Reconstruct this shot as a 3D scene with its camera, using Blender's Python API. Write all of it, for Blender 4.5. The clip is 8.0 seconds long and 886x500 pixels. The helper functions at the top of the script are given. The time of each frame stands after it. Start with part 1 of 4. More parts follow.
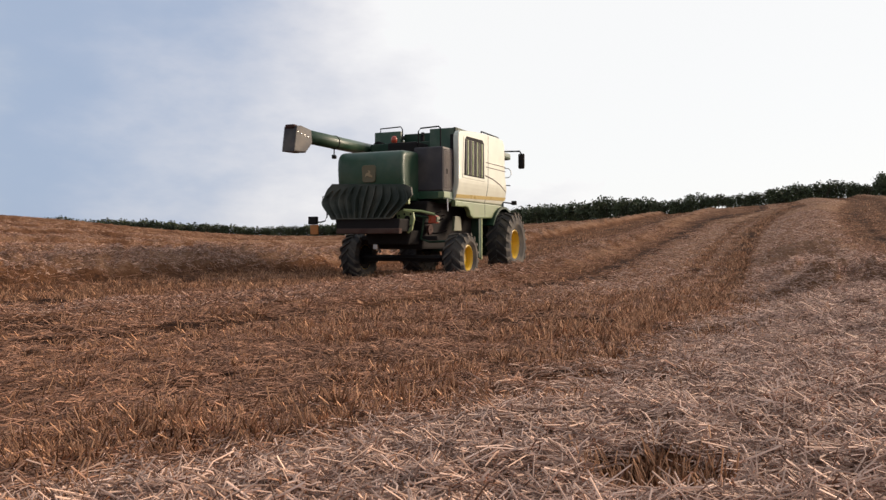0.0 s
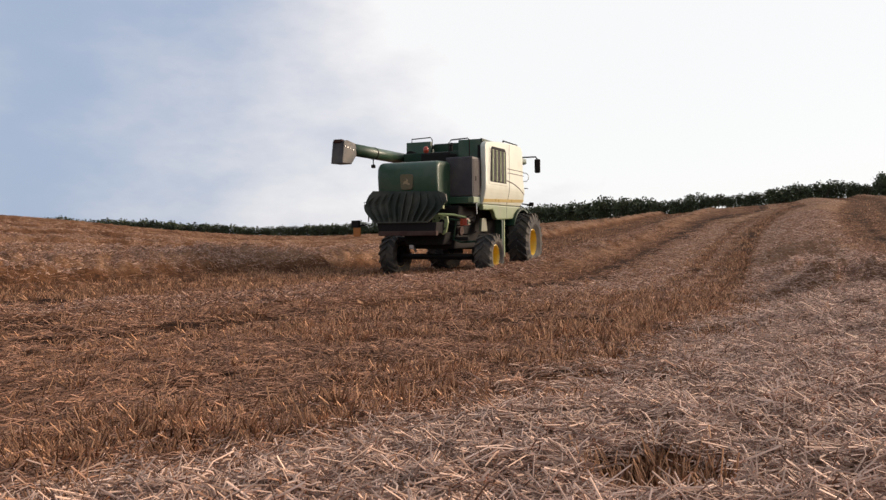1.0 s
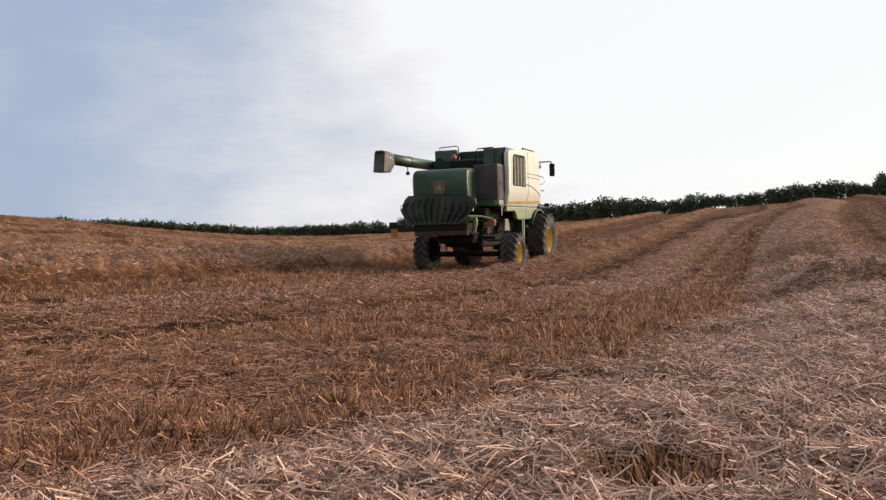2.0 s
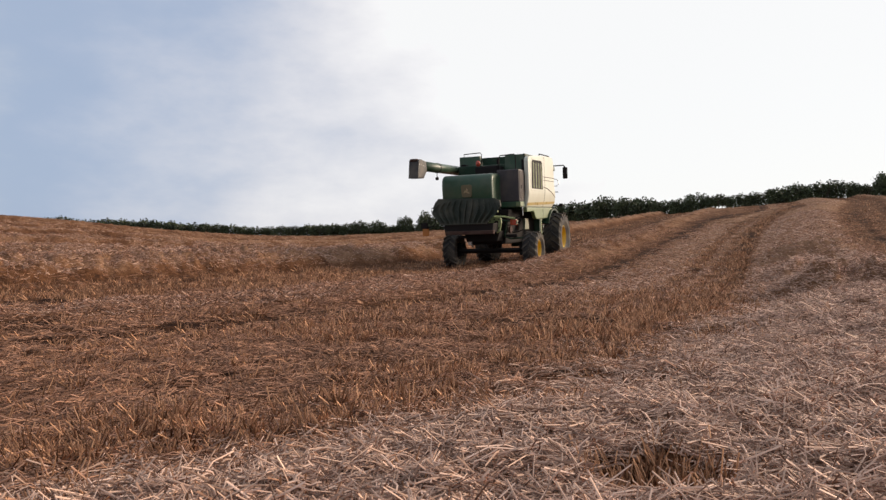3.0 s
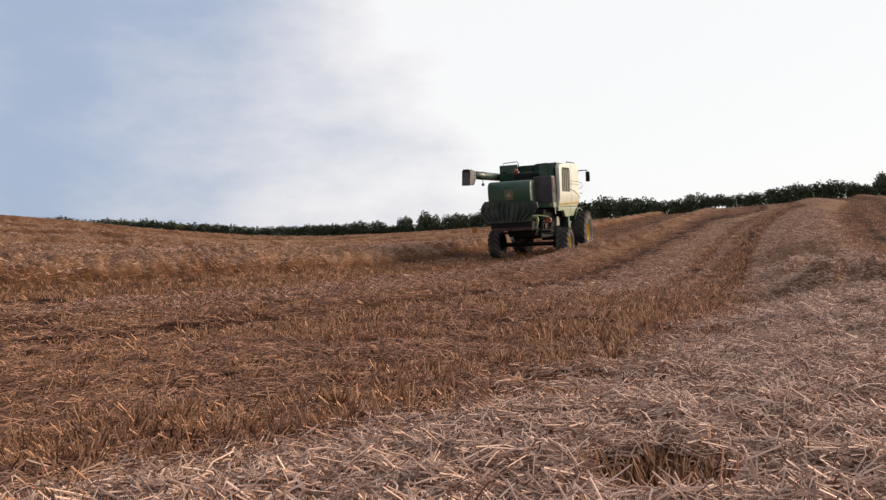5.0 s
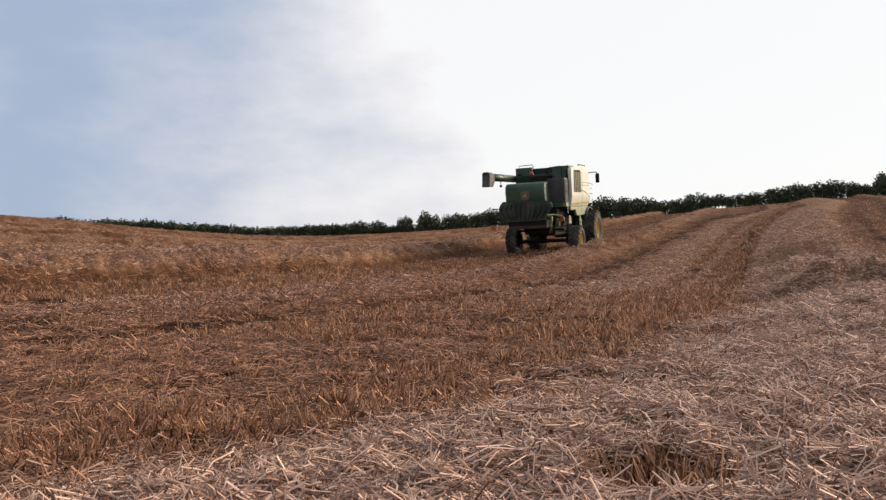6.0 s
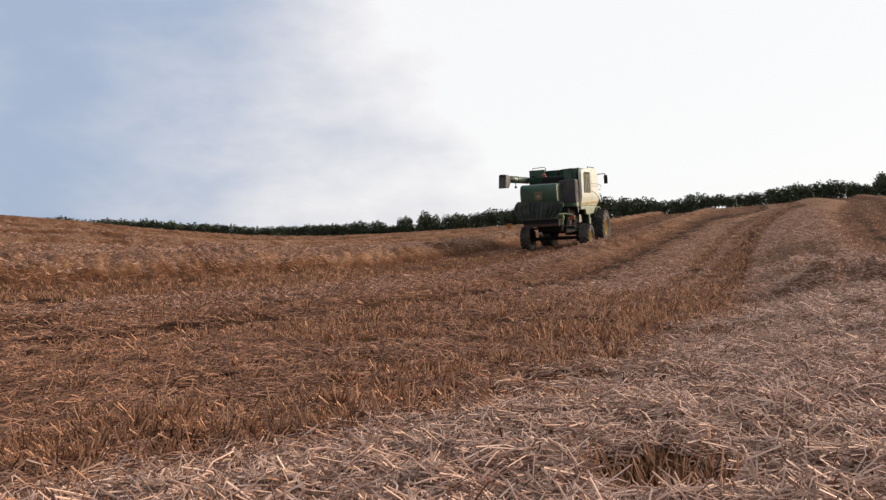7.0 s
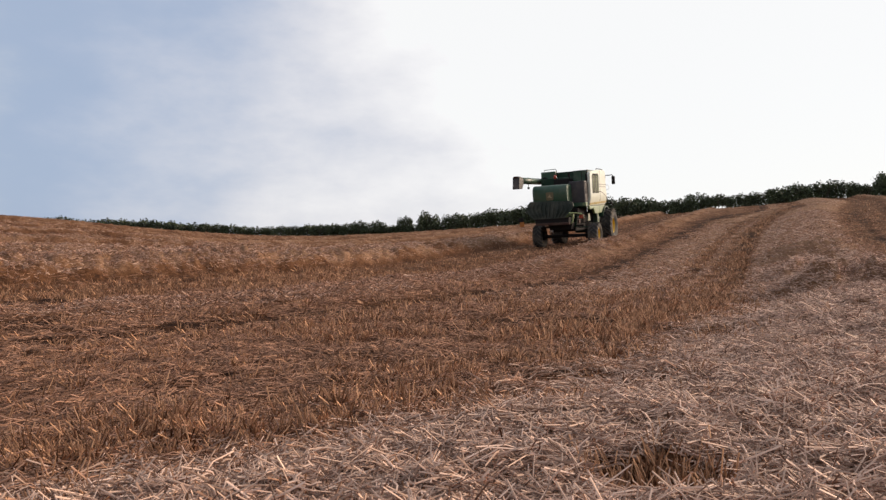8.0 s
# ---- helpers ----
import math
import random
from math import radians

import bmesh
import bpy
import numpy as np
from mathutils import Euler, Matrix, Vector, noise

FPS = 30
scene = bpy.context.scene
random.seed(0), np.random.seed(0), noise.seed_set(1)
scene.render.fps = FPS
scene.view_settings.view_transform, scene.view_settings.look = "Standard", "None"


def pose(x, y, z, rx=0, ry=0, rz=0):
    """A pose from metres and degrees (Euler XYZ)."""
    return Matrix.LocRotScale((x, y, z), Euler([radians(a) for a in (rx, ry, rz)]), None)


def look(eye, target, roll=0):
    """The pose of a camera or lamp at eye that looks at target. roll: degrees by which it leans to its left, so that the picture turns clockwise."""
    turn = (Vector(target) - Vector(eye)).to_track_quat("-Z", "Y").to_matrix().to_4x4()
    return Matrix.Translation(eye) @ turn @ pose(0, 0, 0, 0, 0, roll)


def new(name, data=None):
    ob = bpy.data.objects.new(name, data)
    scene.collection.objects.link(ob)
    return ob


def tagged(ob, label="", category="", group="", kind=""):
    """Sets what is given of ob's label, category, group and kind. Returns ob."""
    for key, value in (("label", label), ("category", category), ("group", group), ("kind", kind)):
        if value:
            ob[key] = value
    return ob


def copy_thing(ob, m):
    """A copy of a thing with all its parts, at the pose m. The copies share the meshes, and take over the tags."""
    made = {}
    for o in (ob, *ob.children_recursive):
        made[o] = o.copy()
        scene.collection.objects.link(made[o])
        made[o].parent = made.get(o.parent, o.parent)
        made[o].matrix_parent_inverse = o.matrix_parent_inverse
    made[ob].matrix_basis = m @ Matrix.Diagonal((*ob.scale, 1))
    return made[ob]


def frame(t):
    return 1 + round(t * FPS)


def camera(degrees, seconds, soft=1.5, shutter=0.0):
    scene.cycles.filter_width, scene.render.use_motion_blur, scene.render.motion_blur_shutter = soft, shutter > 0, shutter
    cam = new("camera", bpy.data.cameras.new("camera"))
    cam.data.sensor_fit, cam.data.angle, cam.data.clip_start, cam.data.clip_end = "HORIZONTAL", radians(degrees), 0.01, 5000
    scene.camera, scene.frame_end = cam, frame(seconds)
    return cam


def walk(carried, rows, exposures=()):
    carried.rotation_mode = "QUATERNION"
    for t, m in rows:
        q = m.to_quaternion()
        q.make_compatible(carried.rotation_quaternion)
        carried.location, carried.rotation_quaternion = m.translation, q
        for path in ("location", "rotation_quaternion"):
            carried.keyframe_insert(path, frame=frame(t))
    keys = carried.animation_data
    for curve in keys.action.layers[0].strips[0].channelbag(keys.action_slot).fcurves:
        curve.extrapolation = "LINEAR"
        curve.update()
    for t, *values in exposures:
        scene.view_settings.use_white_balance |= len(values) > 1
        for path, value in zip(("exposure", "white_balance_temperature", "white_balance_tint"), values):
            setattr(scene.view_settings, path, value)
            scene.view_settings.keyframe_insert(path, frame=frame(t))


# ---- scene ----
EYE = (0.0, 0.0, 1.0)
cam = camera(62.0, 8.0, soft=1.4, shutter=0.4)
walk(cam, [(0.0, pose(*EYE, 90, 0, 0)), (8.0, pose(*EYE, 90, 0, 0))])

# ---- light: low sun behind thin cloud, beyond the field on one side ----
SUN_AZ, SUN_EL = 68.0, 17.0
scene.view_settings.exposure = 0.0


def build_light():
    az, el = radians(SUN_AZ), radians(SUN_EL)
    to_sun = Vector((math.sin(az) * math.cos(el), math.cos(az) * math.cos(el), math.sin(el)))
    lamp = bpy.data.lights.new("sun", "SUN")
    lamp.energy, lamp.angle, lamp.color = 4.8, radians(28), (1.0, 0.80, 0.62)
    sun = new("sun", lamp)
    sun.matrix_world = look((0, 0, 0), tuple(-to_sun)).copy()
    world = bpy.data.worlds.new("sky")
    scene.world = world
    world.use_nodes = True
    nt = world.node_tree
    nt.nodes.clear()
    nd, lk = nt.nodes.new, nt.links.new
    sky = nd("ShaderNodeTexSky")
    sky.sky_type, sky.sun_disc = "NISHITA", False
    sky.sun_elevation, sky.sun_rotation = el, az
    clear = nd("ShaderNodeMix")
    clear.data_type, clear.blend_type = "RGBA", "MULTIPLY"
    clear.inputs[0].default_value = 1.0
    clear.inputs[7].default_value = (0.10, 0.10, 0.10, 1)
    lk(sky.outputs[0], clear.inputs[6])
    tc = nd("ShaderNodeTexCoord")
    # brightness of the cloud sheet falls away from the sun
    dot = nd("ShaderNodeVectorMath")
    dot.operation = "DOT_PRODUCT"
    dot.inputs[1].default_value = (math.sin(radians(52)), math.cos(radians(52)), 0.32)
    lk(tc.outputs["Generated"], dot.inputs[0])
    stretch = nd("ShaderNodeMapping")
    stretch.inputs["Scale"].default_value = (1.0, 1.0, 2.1)
    stretch.inputs["Location"].default_value = (0.35, 0.1, 0.62)
    lk(tc.outputs["Generated"], stretch.inputs[0])
    n1 = nd("ShaderNodeTexNoise")
    n1.inputs["Scale"].default_value, n1.inputs["Detail"].default_value, n1.inputs["Roughness"].default_value = 2.3, 7.0, 0.56
    lk(stretch.outputs[0], n1.inputs["Vector"])
    off = nd("ShaderNodeMath")
    off.operation = "MULTIPLY_ADD"
    off.inputs[1].default_value, off.inputs[2].default_value = 0.95, -0.56
    lk(n1.outputs[0], off.inputs[0])
    tot = nd("ShaderNodeMath")
    tot.operation = "ADD"
    lk(dot.outputs["Value"], tot.inputs[0])
    lk(off.outputs[0], tot.inputs[1])
    ramp = nd("ShaderNodeValToRGB")
    cr = ramp.color_ramp
    cr.interpolation = "B_SPLINE"
    stops = [(0.0, (0.62, 0.66, 0.74)), (0.12, (0.36, 0.46, 0.64)), (0.26, (0.44, 0.52, 0.68)), (0.40, (0.68, 0.70, 0.78)), (0.52, (0.88, 0.87, 0.90)),
             (0.64, (1.03, 1.02, 1.02)), (0.78, (1.2, 1.17, 1.14)), (1.0, (1.6, 1.5, 1.4))]
    while len(cr.elements) < len(stops):
        cr.elements.new(0.5)
    for e, (p, c) in zip(cr.elements, stops):
        e.position, e.color = p, (*c, 1)
    lk(tot.outputs[0], ramp.inputs[0])
    mix = nd("ShaderNodeMix")
    mix.data_type = "RGBA"
    mix.inputs[0].default_value = 0.92
    lk(clear.outputs[2], mix.inputs[6])
    lk(ramp.outputs[0], mix.inputs[7])
    bg = nd("ShaderNodeBackground")
    lk(mix.outputs[2], bg.inputs[0])
    out = nd("ShaderNodeOutputWorld")
    lk(bg.outputs[0], out.inputs[0])


build_light()


# ---- materials ----
def paint(name, col, rough=0.5, metal=0.0, spec=0.5, vary=0.15, scale=3.0, bump=0.0, bscale=60.0, dust=0.0, coat=0.0, island=0.0, warm=None, detail=6.0):
    """A surface with coarse and fine variation; dust: share of dry straw dust in patches."""
    m = bpy.data.materials.new(name)
    m.use_nodes = True
    nt = m.node_tree
    nd, lk = nt.nodes.new, nt.links.new
    b = nt.nodes["Principled BSDF"]
    b.inputs["Metallic"].default_value = metal
    b.inputs["Specular IOR Level"].default_value = spec
    b.inputs["Coat Weight"].default_value = coat
    tc = nd("ShaderNodeTexCoord")
    n = nd("ShaderNodeTexNoise")
    n.inputs["Scale"].default_value, n.inputs["Detail"].default_value = scale, detail
    lk(tc.outputs["Object"], n.inputs["Vector"])
    mix = nd("ShaderNodeMix")
    mix.data_type = "RGBA"
    lo = tuple(c * (1 - vary) for c in col)
    hi = warm or tuple(min(1, c * (1 + vary)) for c in col)
    mix.inputs[6].default_value, mix.inputs[7].default_value = (*lo, 1), (*hi, 1)
    if island:
        g = nd("ShaderNodeNewGeometry")
        blend = nd("ShaderNodeMix")
        blend.inputs[0].default_value = island
        lk(n.outputs[0], blend.inputs[2])
        # more dull pieces than bright ones
        few = nd("ShaderNodeMath")
        few.operation = "POWER"
        few.inputs[1].default_value = 1.3
        lk(g.outputs["Random Per Island"], few.inputs[0])
        lk(few.outputs[0], blend.inputs[3])
        lk(blend.outputs[0], mix.inputs[0])
    else:
        lk(n.outputs[0], mix.inputs[0])
    colour = mix.outputs[2]
    if dust:
        n2 = nd("ShaderNodeTexNoise")
        n2.inputs["Scale"].default_value, n2.inputs["Detail"].default_value = 2.2, 9.0
        lk(tc.outputs["Object"], n2.inputs["Vector"])
        r = nd("ShaderNodeMapRange")
        r.inputs[1].default_value, r.inputs[2].default_value, r.inputs[4].default_value = 0.42, 0.72, dust
        lk(n2.outputs[0], r.inputs[0])
        d = nd("ShaderNodeMix")
        d.data_type = "RGBA"
        d.inputs[7].default_value = (0.26, 0.21, 0.15, 1)
        lk(r.outputs[0], d.inputs[0])
        lk(colour, d.inputs[6])
        colour = d.outputs[2]
    lk(colour, b.inputs["Base Color"])
    rr = nd("ShaderNodeMapRange")
    rr.inputs[3].default_value, rr.inputs[4].default_value = max(0.02, rough - 0.1), min(1, rough + 0.1)
    lk(n.outputs[0], rr.inputs[0])
    lk(rr.outputs[0], b.inputs["Roughness"])
    if bump:
        n3 = nd("ShaderNodeTexNoise")
        n3.inputs["Scale"].default_value, n3.inputs["Detail"].default_value = bscale, 4.0
        lk(tc.outputs["Object"], n3.inputs["Vector"])
        bp = nd("ShaderNodeBump")
        bp.inputs["Strength"].default_value, bp.inputs["Distance"].default_value = bump, 0.02
        lk(n3.outputs[0], bp.inputs["Height"])
        lk(bp.outputs[0], b.inputs["Normal"])
    return m




def soil_and_chaff():
    """Field soil under chaff; the mesh's "chaff" layer tells how much has settled there, lowered nearby as shade
    between the straws.
    """
    m = bpy.data.materials.new("soil_and_chaff")
    m.use_nodes = True
    nt = m.node_tree
    nd, lk = nt.nodes.new, nt.links.new
    b = nt.nodes["Principled BSDF"]
    b.inputs["Roughness"].default_value = 0.95
    b.inputs["Specular IOR Level"].default_value = 0.03
    tc, cover = nd("ShaderNodeTexCoord"), nd("ShaderNodeAttribute")
    cover.attribute_name = "chaff"
    fine, coarse = nd("ShaderNodeTexNoise"), nd("ShaderNodeTexNoise")
    fine.inputs["Scale"].default_value, fine.inputs["Detail"].default_value, fine.inputs["Roughness"].default_value = 11.0, 10.0, 0.65
    coarse.inputs["Scale"].default_value, coarse.inputs["Detail"].default_value = 1.1, 6.0
    total = cover.outputs["Fac"]
    for n, k in ((fine, 1.4), (coarse, 0.4)):
        lk(tc.outputs["Object"], n.inputs["Vector"])
        f = nd("ShaderNodeMath")
        f.operation = "MULTIPLY_ADD"
        f.inputs[1].default_value, f.inputs[2].default_value = k, -0.5 * k
        lk(n.outputs[0], f.inputs[0])
        s = nd("ShaderNodeMath")
        s.operation = "ADD"
        lk(total, s.inputs[0])
        lk(f.outputs[0], s.inputs[1])
        total = s.outputs[0]
    ramp = nd("ShaderNodeValToRGB")
    cr = ramp.color_ramp
    stops = [(0.0, (0.030, 0.016, 0.011)), (0.30, (0.105, 0.047, 0.023)), (0.6, (0.145, 0.070, 0.036)), (1.0, (0.27, 0.152, 0.090))]
    while len(cr.elements) < len(stops):
        cr.elements.new(0.5)
    for e, (p, c) in zip(cr.elements, stops):
        e.position, e.color = p, (*c, 1)
    lk(total, ramp.inputs[0])
    lk(ramp.outputs[0], b.inputs["Base Color"])
    bp = nd("ShaderNodeBump")
    bp.inputs["Strength"].default_value, bp.inputs["Distance"].default_value = 1.0, 0.03
    lk(fine.outputs[0], bp.inputs["Height"])
    lk(bp.outputs[0], b.inputs["Normal"])
    return m


SOIL = soil_and_chaff()
# stalk tones vary; their dark end also stands in for missing shade between them
STRAW = paint("dry_straw", (0.42, 0.184, 0.100), 0.62, spec=0.22, vary=0.75, scale=0.9, island=0.8, warm=(0.94, 0.63, 0.47))
STRAW_OLD = paint("weathered_straw", (0.25, 0.107, 0.056), 0.72, spec=0.15, vary=0.75, scale=0.9, island=0.8, warm=(0.61, 0.328, 0.205))
STUBBLE = paint("stubble_stalks", (0.29, 0.105, 0.044), 0.65, spec=0.18, vary=0.75, scale=0.6, island=0.8, warm=(0.76, 0.41, 0.225))
GREEN = paint("green_paint", (0.022, 0.064, 0.031), 0.46, vary=0.25, dust=0.18, coat=0.1)
GREEN_DARK = paint("dark_green_paint", (0.010, 0.034, 0.017), 0.5, spec=0.25, vary=0.3, dust=0.10)
# green body paint with the bright sky's reflection put into its base colour
GREEN_SHEEN = paint("green_paint_sky_sheen", (0.64, 0.64, 0.53), 0.34, spec=0.4, vary=0.07, dust=0.14, coat=0.08)
# the same green, paled less, where the reflection is weaker
GREEN_LOW_SHEEN = paint("green_paint_low_sheen", (0.15, 0.195, 0.085), 0.42, vary=0.14, dust=0.25, coat=0.05)
LIME = paint("yellow_green_paint", (0.30, 0.36, 0.16), 0.45, vary=0.2, dust=0.3)
STRIPE = paint("gold_stripe", (0.50, 0.38, 0.16), 0.3, vary=0.1)
YELLOW = paint("yellow_paint", (0.62, 0.40, 0.02), 0.4, vary=0.12, dust=0.2)
RUBBER = paint("tyre_rubber", (0.026, 0.023, 0.022), 0.85, vary=0.3, dust=0.42, bump=0.3)
BLACK = paint("black_metal", (0.019, 0.016, 0.015), 0.8, spec=0.12, vary=0.3)
SCREEN = paint("dark_screen_housing", (0.040, 0.033, 0.035), 0.6, vary=0.25, dust=0.2)
VANE = paint("vane_steel", (0.019, 0.024, 0.015), 0.6, spec=0.3, vary=0.35, dust=0.22)
RUST = paint("rusty_steel", (0.050, 0.023, 0.018), 0.8, spec=0.2, vary=0.4, dust=0.2)
GREY = paint("grey_spout", (0.028, 0.023, 0.023), 0.6, vary=0.3, dust=0.3)
SLAT = paint("dusty_slat", (0.13, 0.105, 0.095), 0.6, vary=0.25, dust=0.3)
STEEL = paint("bare_steel", (0.45, 0.44, 0.42), 0.35, metal=0.9, vary=0.2)
ORANGE = paint("orange_reflector", (0.42, 0.14, 0.02), 0.4, vary=0.15, dust=0.2)
RED = paint("red_lens", (0.42, 0.06, 0.03), 0.3, vary=0.15)
WHITE = paint("white_plate", (0.70, 0.70, 0.66), 0.45, vary=0.08, dust=0.15)
GLASS = paint("dark_cab_glass", (0.03, 0.035, 0.035), 0.06, vary=0.1)
GUARD = paint("faded_guard_paint", (0.12, 0.125, 0.07), 0.6, vary=0.25, dust=0.3)
BADGE = paint("badge_plate", (0.13, 0.105, 0.05), 0.5, vary=0.2)
BADGE_SHAPE = paint("badge_shape", (0.34, 0.25, 0.13), 0.5, vary=0.2)
LEAF = paint("hedge_leaves", (0.022, 0.030, 0.012), 0.65, vary=0.4, island=0.7, warm=(0.105, 0.130, 0.048))
BARK = paint("bark", (0.06, 0.045, 0.03), 0.9, vary=0.3, bump=0.6, bscale=14)


# ---- numeric noise for relief and scatter ----
RNG = np.random.default_rng(7)
LATTICE = RNG.random((256, 256))


def value_noise(x, y):
    xi, yi = np.floor(x).astype(int), np.floor(y).astype(int)
    fx, fy = x - xi, y - yi
    fx, fy = fx * fx * (3 - 2 * fx), fy * fy * (3 - 2 * fy)
    a, b = LATTICE[xi % 256, yi % 256], LATTICE[(xi + 1) % 256, yi % 256]
    c, d = LATTICE[xi % 256, (yi + 1) % 256], LATTICE[(xi + 1) % 256, (yi + 1) % 256]
    return (a + (b - a) * fx) * (1 - fy) + (c + (d - c) * fx) * fy


def fbm(x, y, octaves=4):
    s, amp, tot = 0.0, 1.0, 0.0
    for k in range(octaves):
        s = s + amp * value_noise(x * 2 ** k + 17.3 * k, y * 2 ** k + 5.1 * k)
        tot += amp
        amp *= 0.55
    return s / tot


# ---- the field's shape ----
BEAR = np.array([-0.62, -0.524, -0.371, -0.256, -0.172, -0.064, 0.012, 0.089, 0.166, 0.242, 0.319, 0.395, 0.472, 0.533, 0.62])
RISE = np.array([0.0483, 0.0414, 0.0261, 0.0192, 0.0184, 0.0215, 0.0262, 0.0315, 0.0368, 0.0414, 0.0490, 0.0567, 0.0644, 0.0705, 0.0724])
CREST = np.array([80.0, 84, 98, 120, 138, 140, 136, 128, 118, 112, 106, 102, 98, 95, 92])
HEDGE = np.array([172.0, 170, 165, 158, 150, 146, 142, 132, 121, 115, 109, 105, 101, 98, 95])
PROF_V = np.array([0, 0.05, 0.09, 0.116, 0.18, 0.286, 0.5, 0.75, 1.0])
PROF_G = np.array([0, -0.018, -0.030, -0.018, 0.044, 0.176, 0.45, 0.735, 1.0])
FINE_V = np.linspace(0, 1, 201)
FINE_G = np.convolve(np.pad(np.interp(FINE_V, PROF_V, PROF_G), 4, mode="reflect", reflect_type="odd"), np.ones(9) / 9, "valid")
FINE_A = np.linspace(-0.62, 0.62, 161)
FINE_R = np.convolve(np.pad(np.interp(FINE_A, BEAR, RISE), 4, mode="edge"), np.ones(9) / 9, "valid")
SIDE, AHEAD = (0.92, -0.39), (0.39, 0.92)


def lie(x, y):
    """Height of the bare field."""
    y1 = np.maximum(y, 1.0)
    a = np.clip(x / y1, -0.62, 0.62)
    far = np.interp(a, BEAR, CREST)
    top = np.interp(a, FINE_A, FINE_R) * far + 0.70
    v = np.clip((y1 - 6.0) / (far - 6.0), 0, 1)
    return 0.30 + top * np.interp(v, FINE_V, FINE_G)


def lane(x, y):
    """Sideways place across the curving harvest rows, and the way along them."""
    u, s = SIDE[0] * x + SIDE[1] * y, AHEAD[0] * x + AHEAD[1] * y
    veer = 0.0013 * np.clip(s - 18.0, 0, 60) ** 2 * np.clip((u + 5.0) / 5.0, 0, 1)
    return u + 0.07 * np.clip(6.5 - s, 0, 6) ** 2 + 0.6 * np.exp(-((s - 5.8) / 2.6) ** 2) - veer, s


# each row of cut straw: its place across the lanes, half width, height
SWATHS = ((-13.2, 1.15, 0.56), (-5.9, 0.85, 0.36), (1.7, 1.4, 0.26), (7.6, 0.9, 0.30), (13.0, 1.0, 0.28), (-20.6, 1.0, 0.30), (-27.4, 0.9, 0.28),
          (-34.2, 0.9, 0.28), (-41.0, 0.9, 0.28), (-48.0, 0.9, 0.28), (-55.0, 0.9, 0.28), (18.4, 1.0, 0.28))
# extra orange stubble beyond -45 puts warm sunlight on the crest into colour
ZONE_U = np.array([-75.0, -45.0, -14.6, -12.3, -11.7, -8.8, -8.2, -6.9, -4.9, -4.5, -3.4, -1.2, -0.95, -0.3, -0.05, 0.9, 3.0, 3.6, 6.2, 6.6, 8.2, 8.6])
ZONE_STUBBLE = np.array([1.5, 1.1, 0.9, 0.4, 1.5, 1.4, 0.8, 0.4, 0.4, 0.5, 1.1, 0.9, 1.7, 1.7, 0.6, 0.2, 0.2, 0.8, 0.8, 0.4, 0.4, 0.8])
ZONE_LITTER = np.array([0.12, 0.3, 0.45, 0.4, 0.05, 0.08, 0.25, 0.45, 0.45, 0.4, 0.45, 0.5, 0.30, 0.30, 0.5, 0.85, 0.9, 0.3, 0.3, 0.5, 0.5, 0.25])


def paler(u, s):
    """Chaff spread between the wheel lines further up the field."""
    return np.maximum(np.exp(-((u + 2.25) / 1.4) ** 4), np.exp(-((u - 0.15) / 0.38) ** 4)) * np.clip((s - 8) / 6, 0, 1) * (1 - 0.8 * np.exp(-((u + 1.55) / 0.16) ** 2))


def tram(x, y):
    """Two wheel lines of flattened, litter-free stubble that run up the field."""
    u, s = lane(x, y)
    u = u + 0.25 * (fbm(s * 0.3, u * 0.2 + 7, 2) - 0.5) + 0.018 * np.clip(s - 28, 0, 40)
    return np.clip((np.exp(-((u + 0.50) / 0.27) ** 4) + 0.7 * np.exp(-((u + 1.55) / 0.2) ** 4)) * np.clip((s - 9) / 8, 0, 1), 0, 1)


def standing(x, y):
    """How thick the stubble stands."""
    u, s = lane(x, y)
    u = u + 0.55 * (fbm(x * 0.8 + 5, y * 0.8, 3) - 0.5)
    return np.interp(u, ZONE_U, ZONE_STUBBLE) * (1 - 0.8 * paler(u, s))


def strewn(x, y):
    """How thick the loose litter lies."""
    u, s = lane(x, y)
    u = u + 0.55 * (fbm(x * 0.8 + 5, y * 0.8, 3) - 0.5)
    return np.interp(u, ZONE_U, ZONE_LITTER) + 0.55 * paler(u, s)


def hollow(x, y):
    """A hole in the straw where stubble shows."""
    return np.exp(-(((x - 0.575) / 0.17) ** 2 + ((y - 1.97) / 0.18) ** 2) ** 2)


def bare(x, y):
    """Patches of open soil."""
    return np.clip((fbm(x * 0.75 + 21, y * 0.55 + 8, 3) - 0.60) * 9, 0, 1) * np.clip(y - 2.6, 0, 1) * np.clip(-3 * lane(x, y)[0], 0, 1)


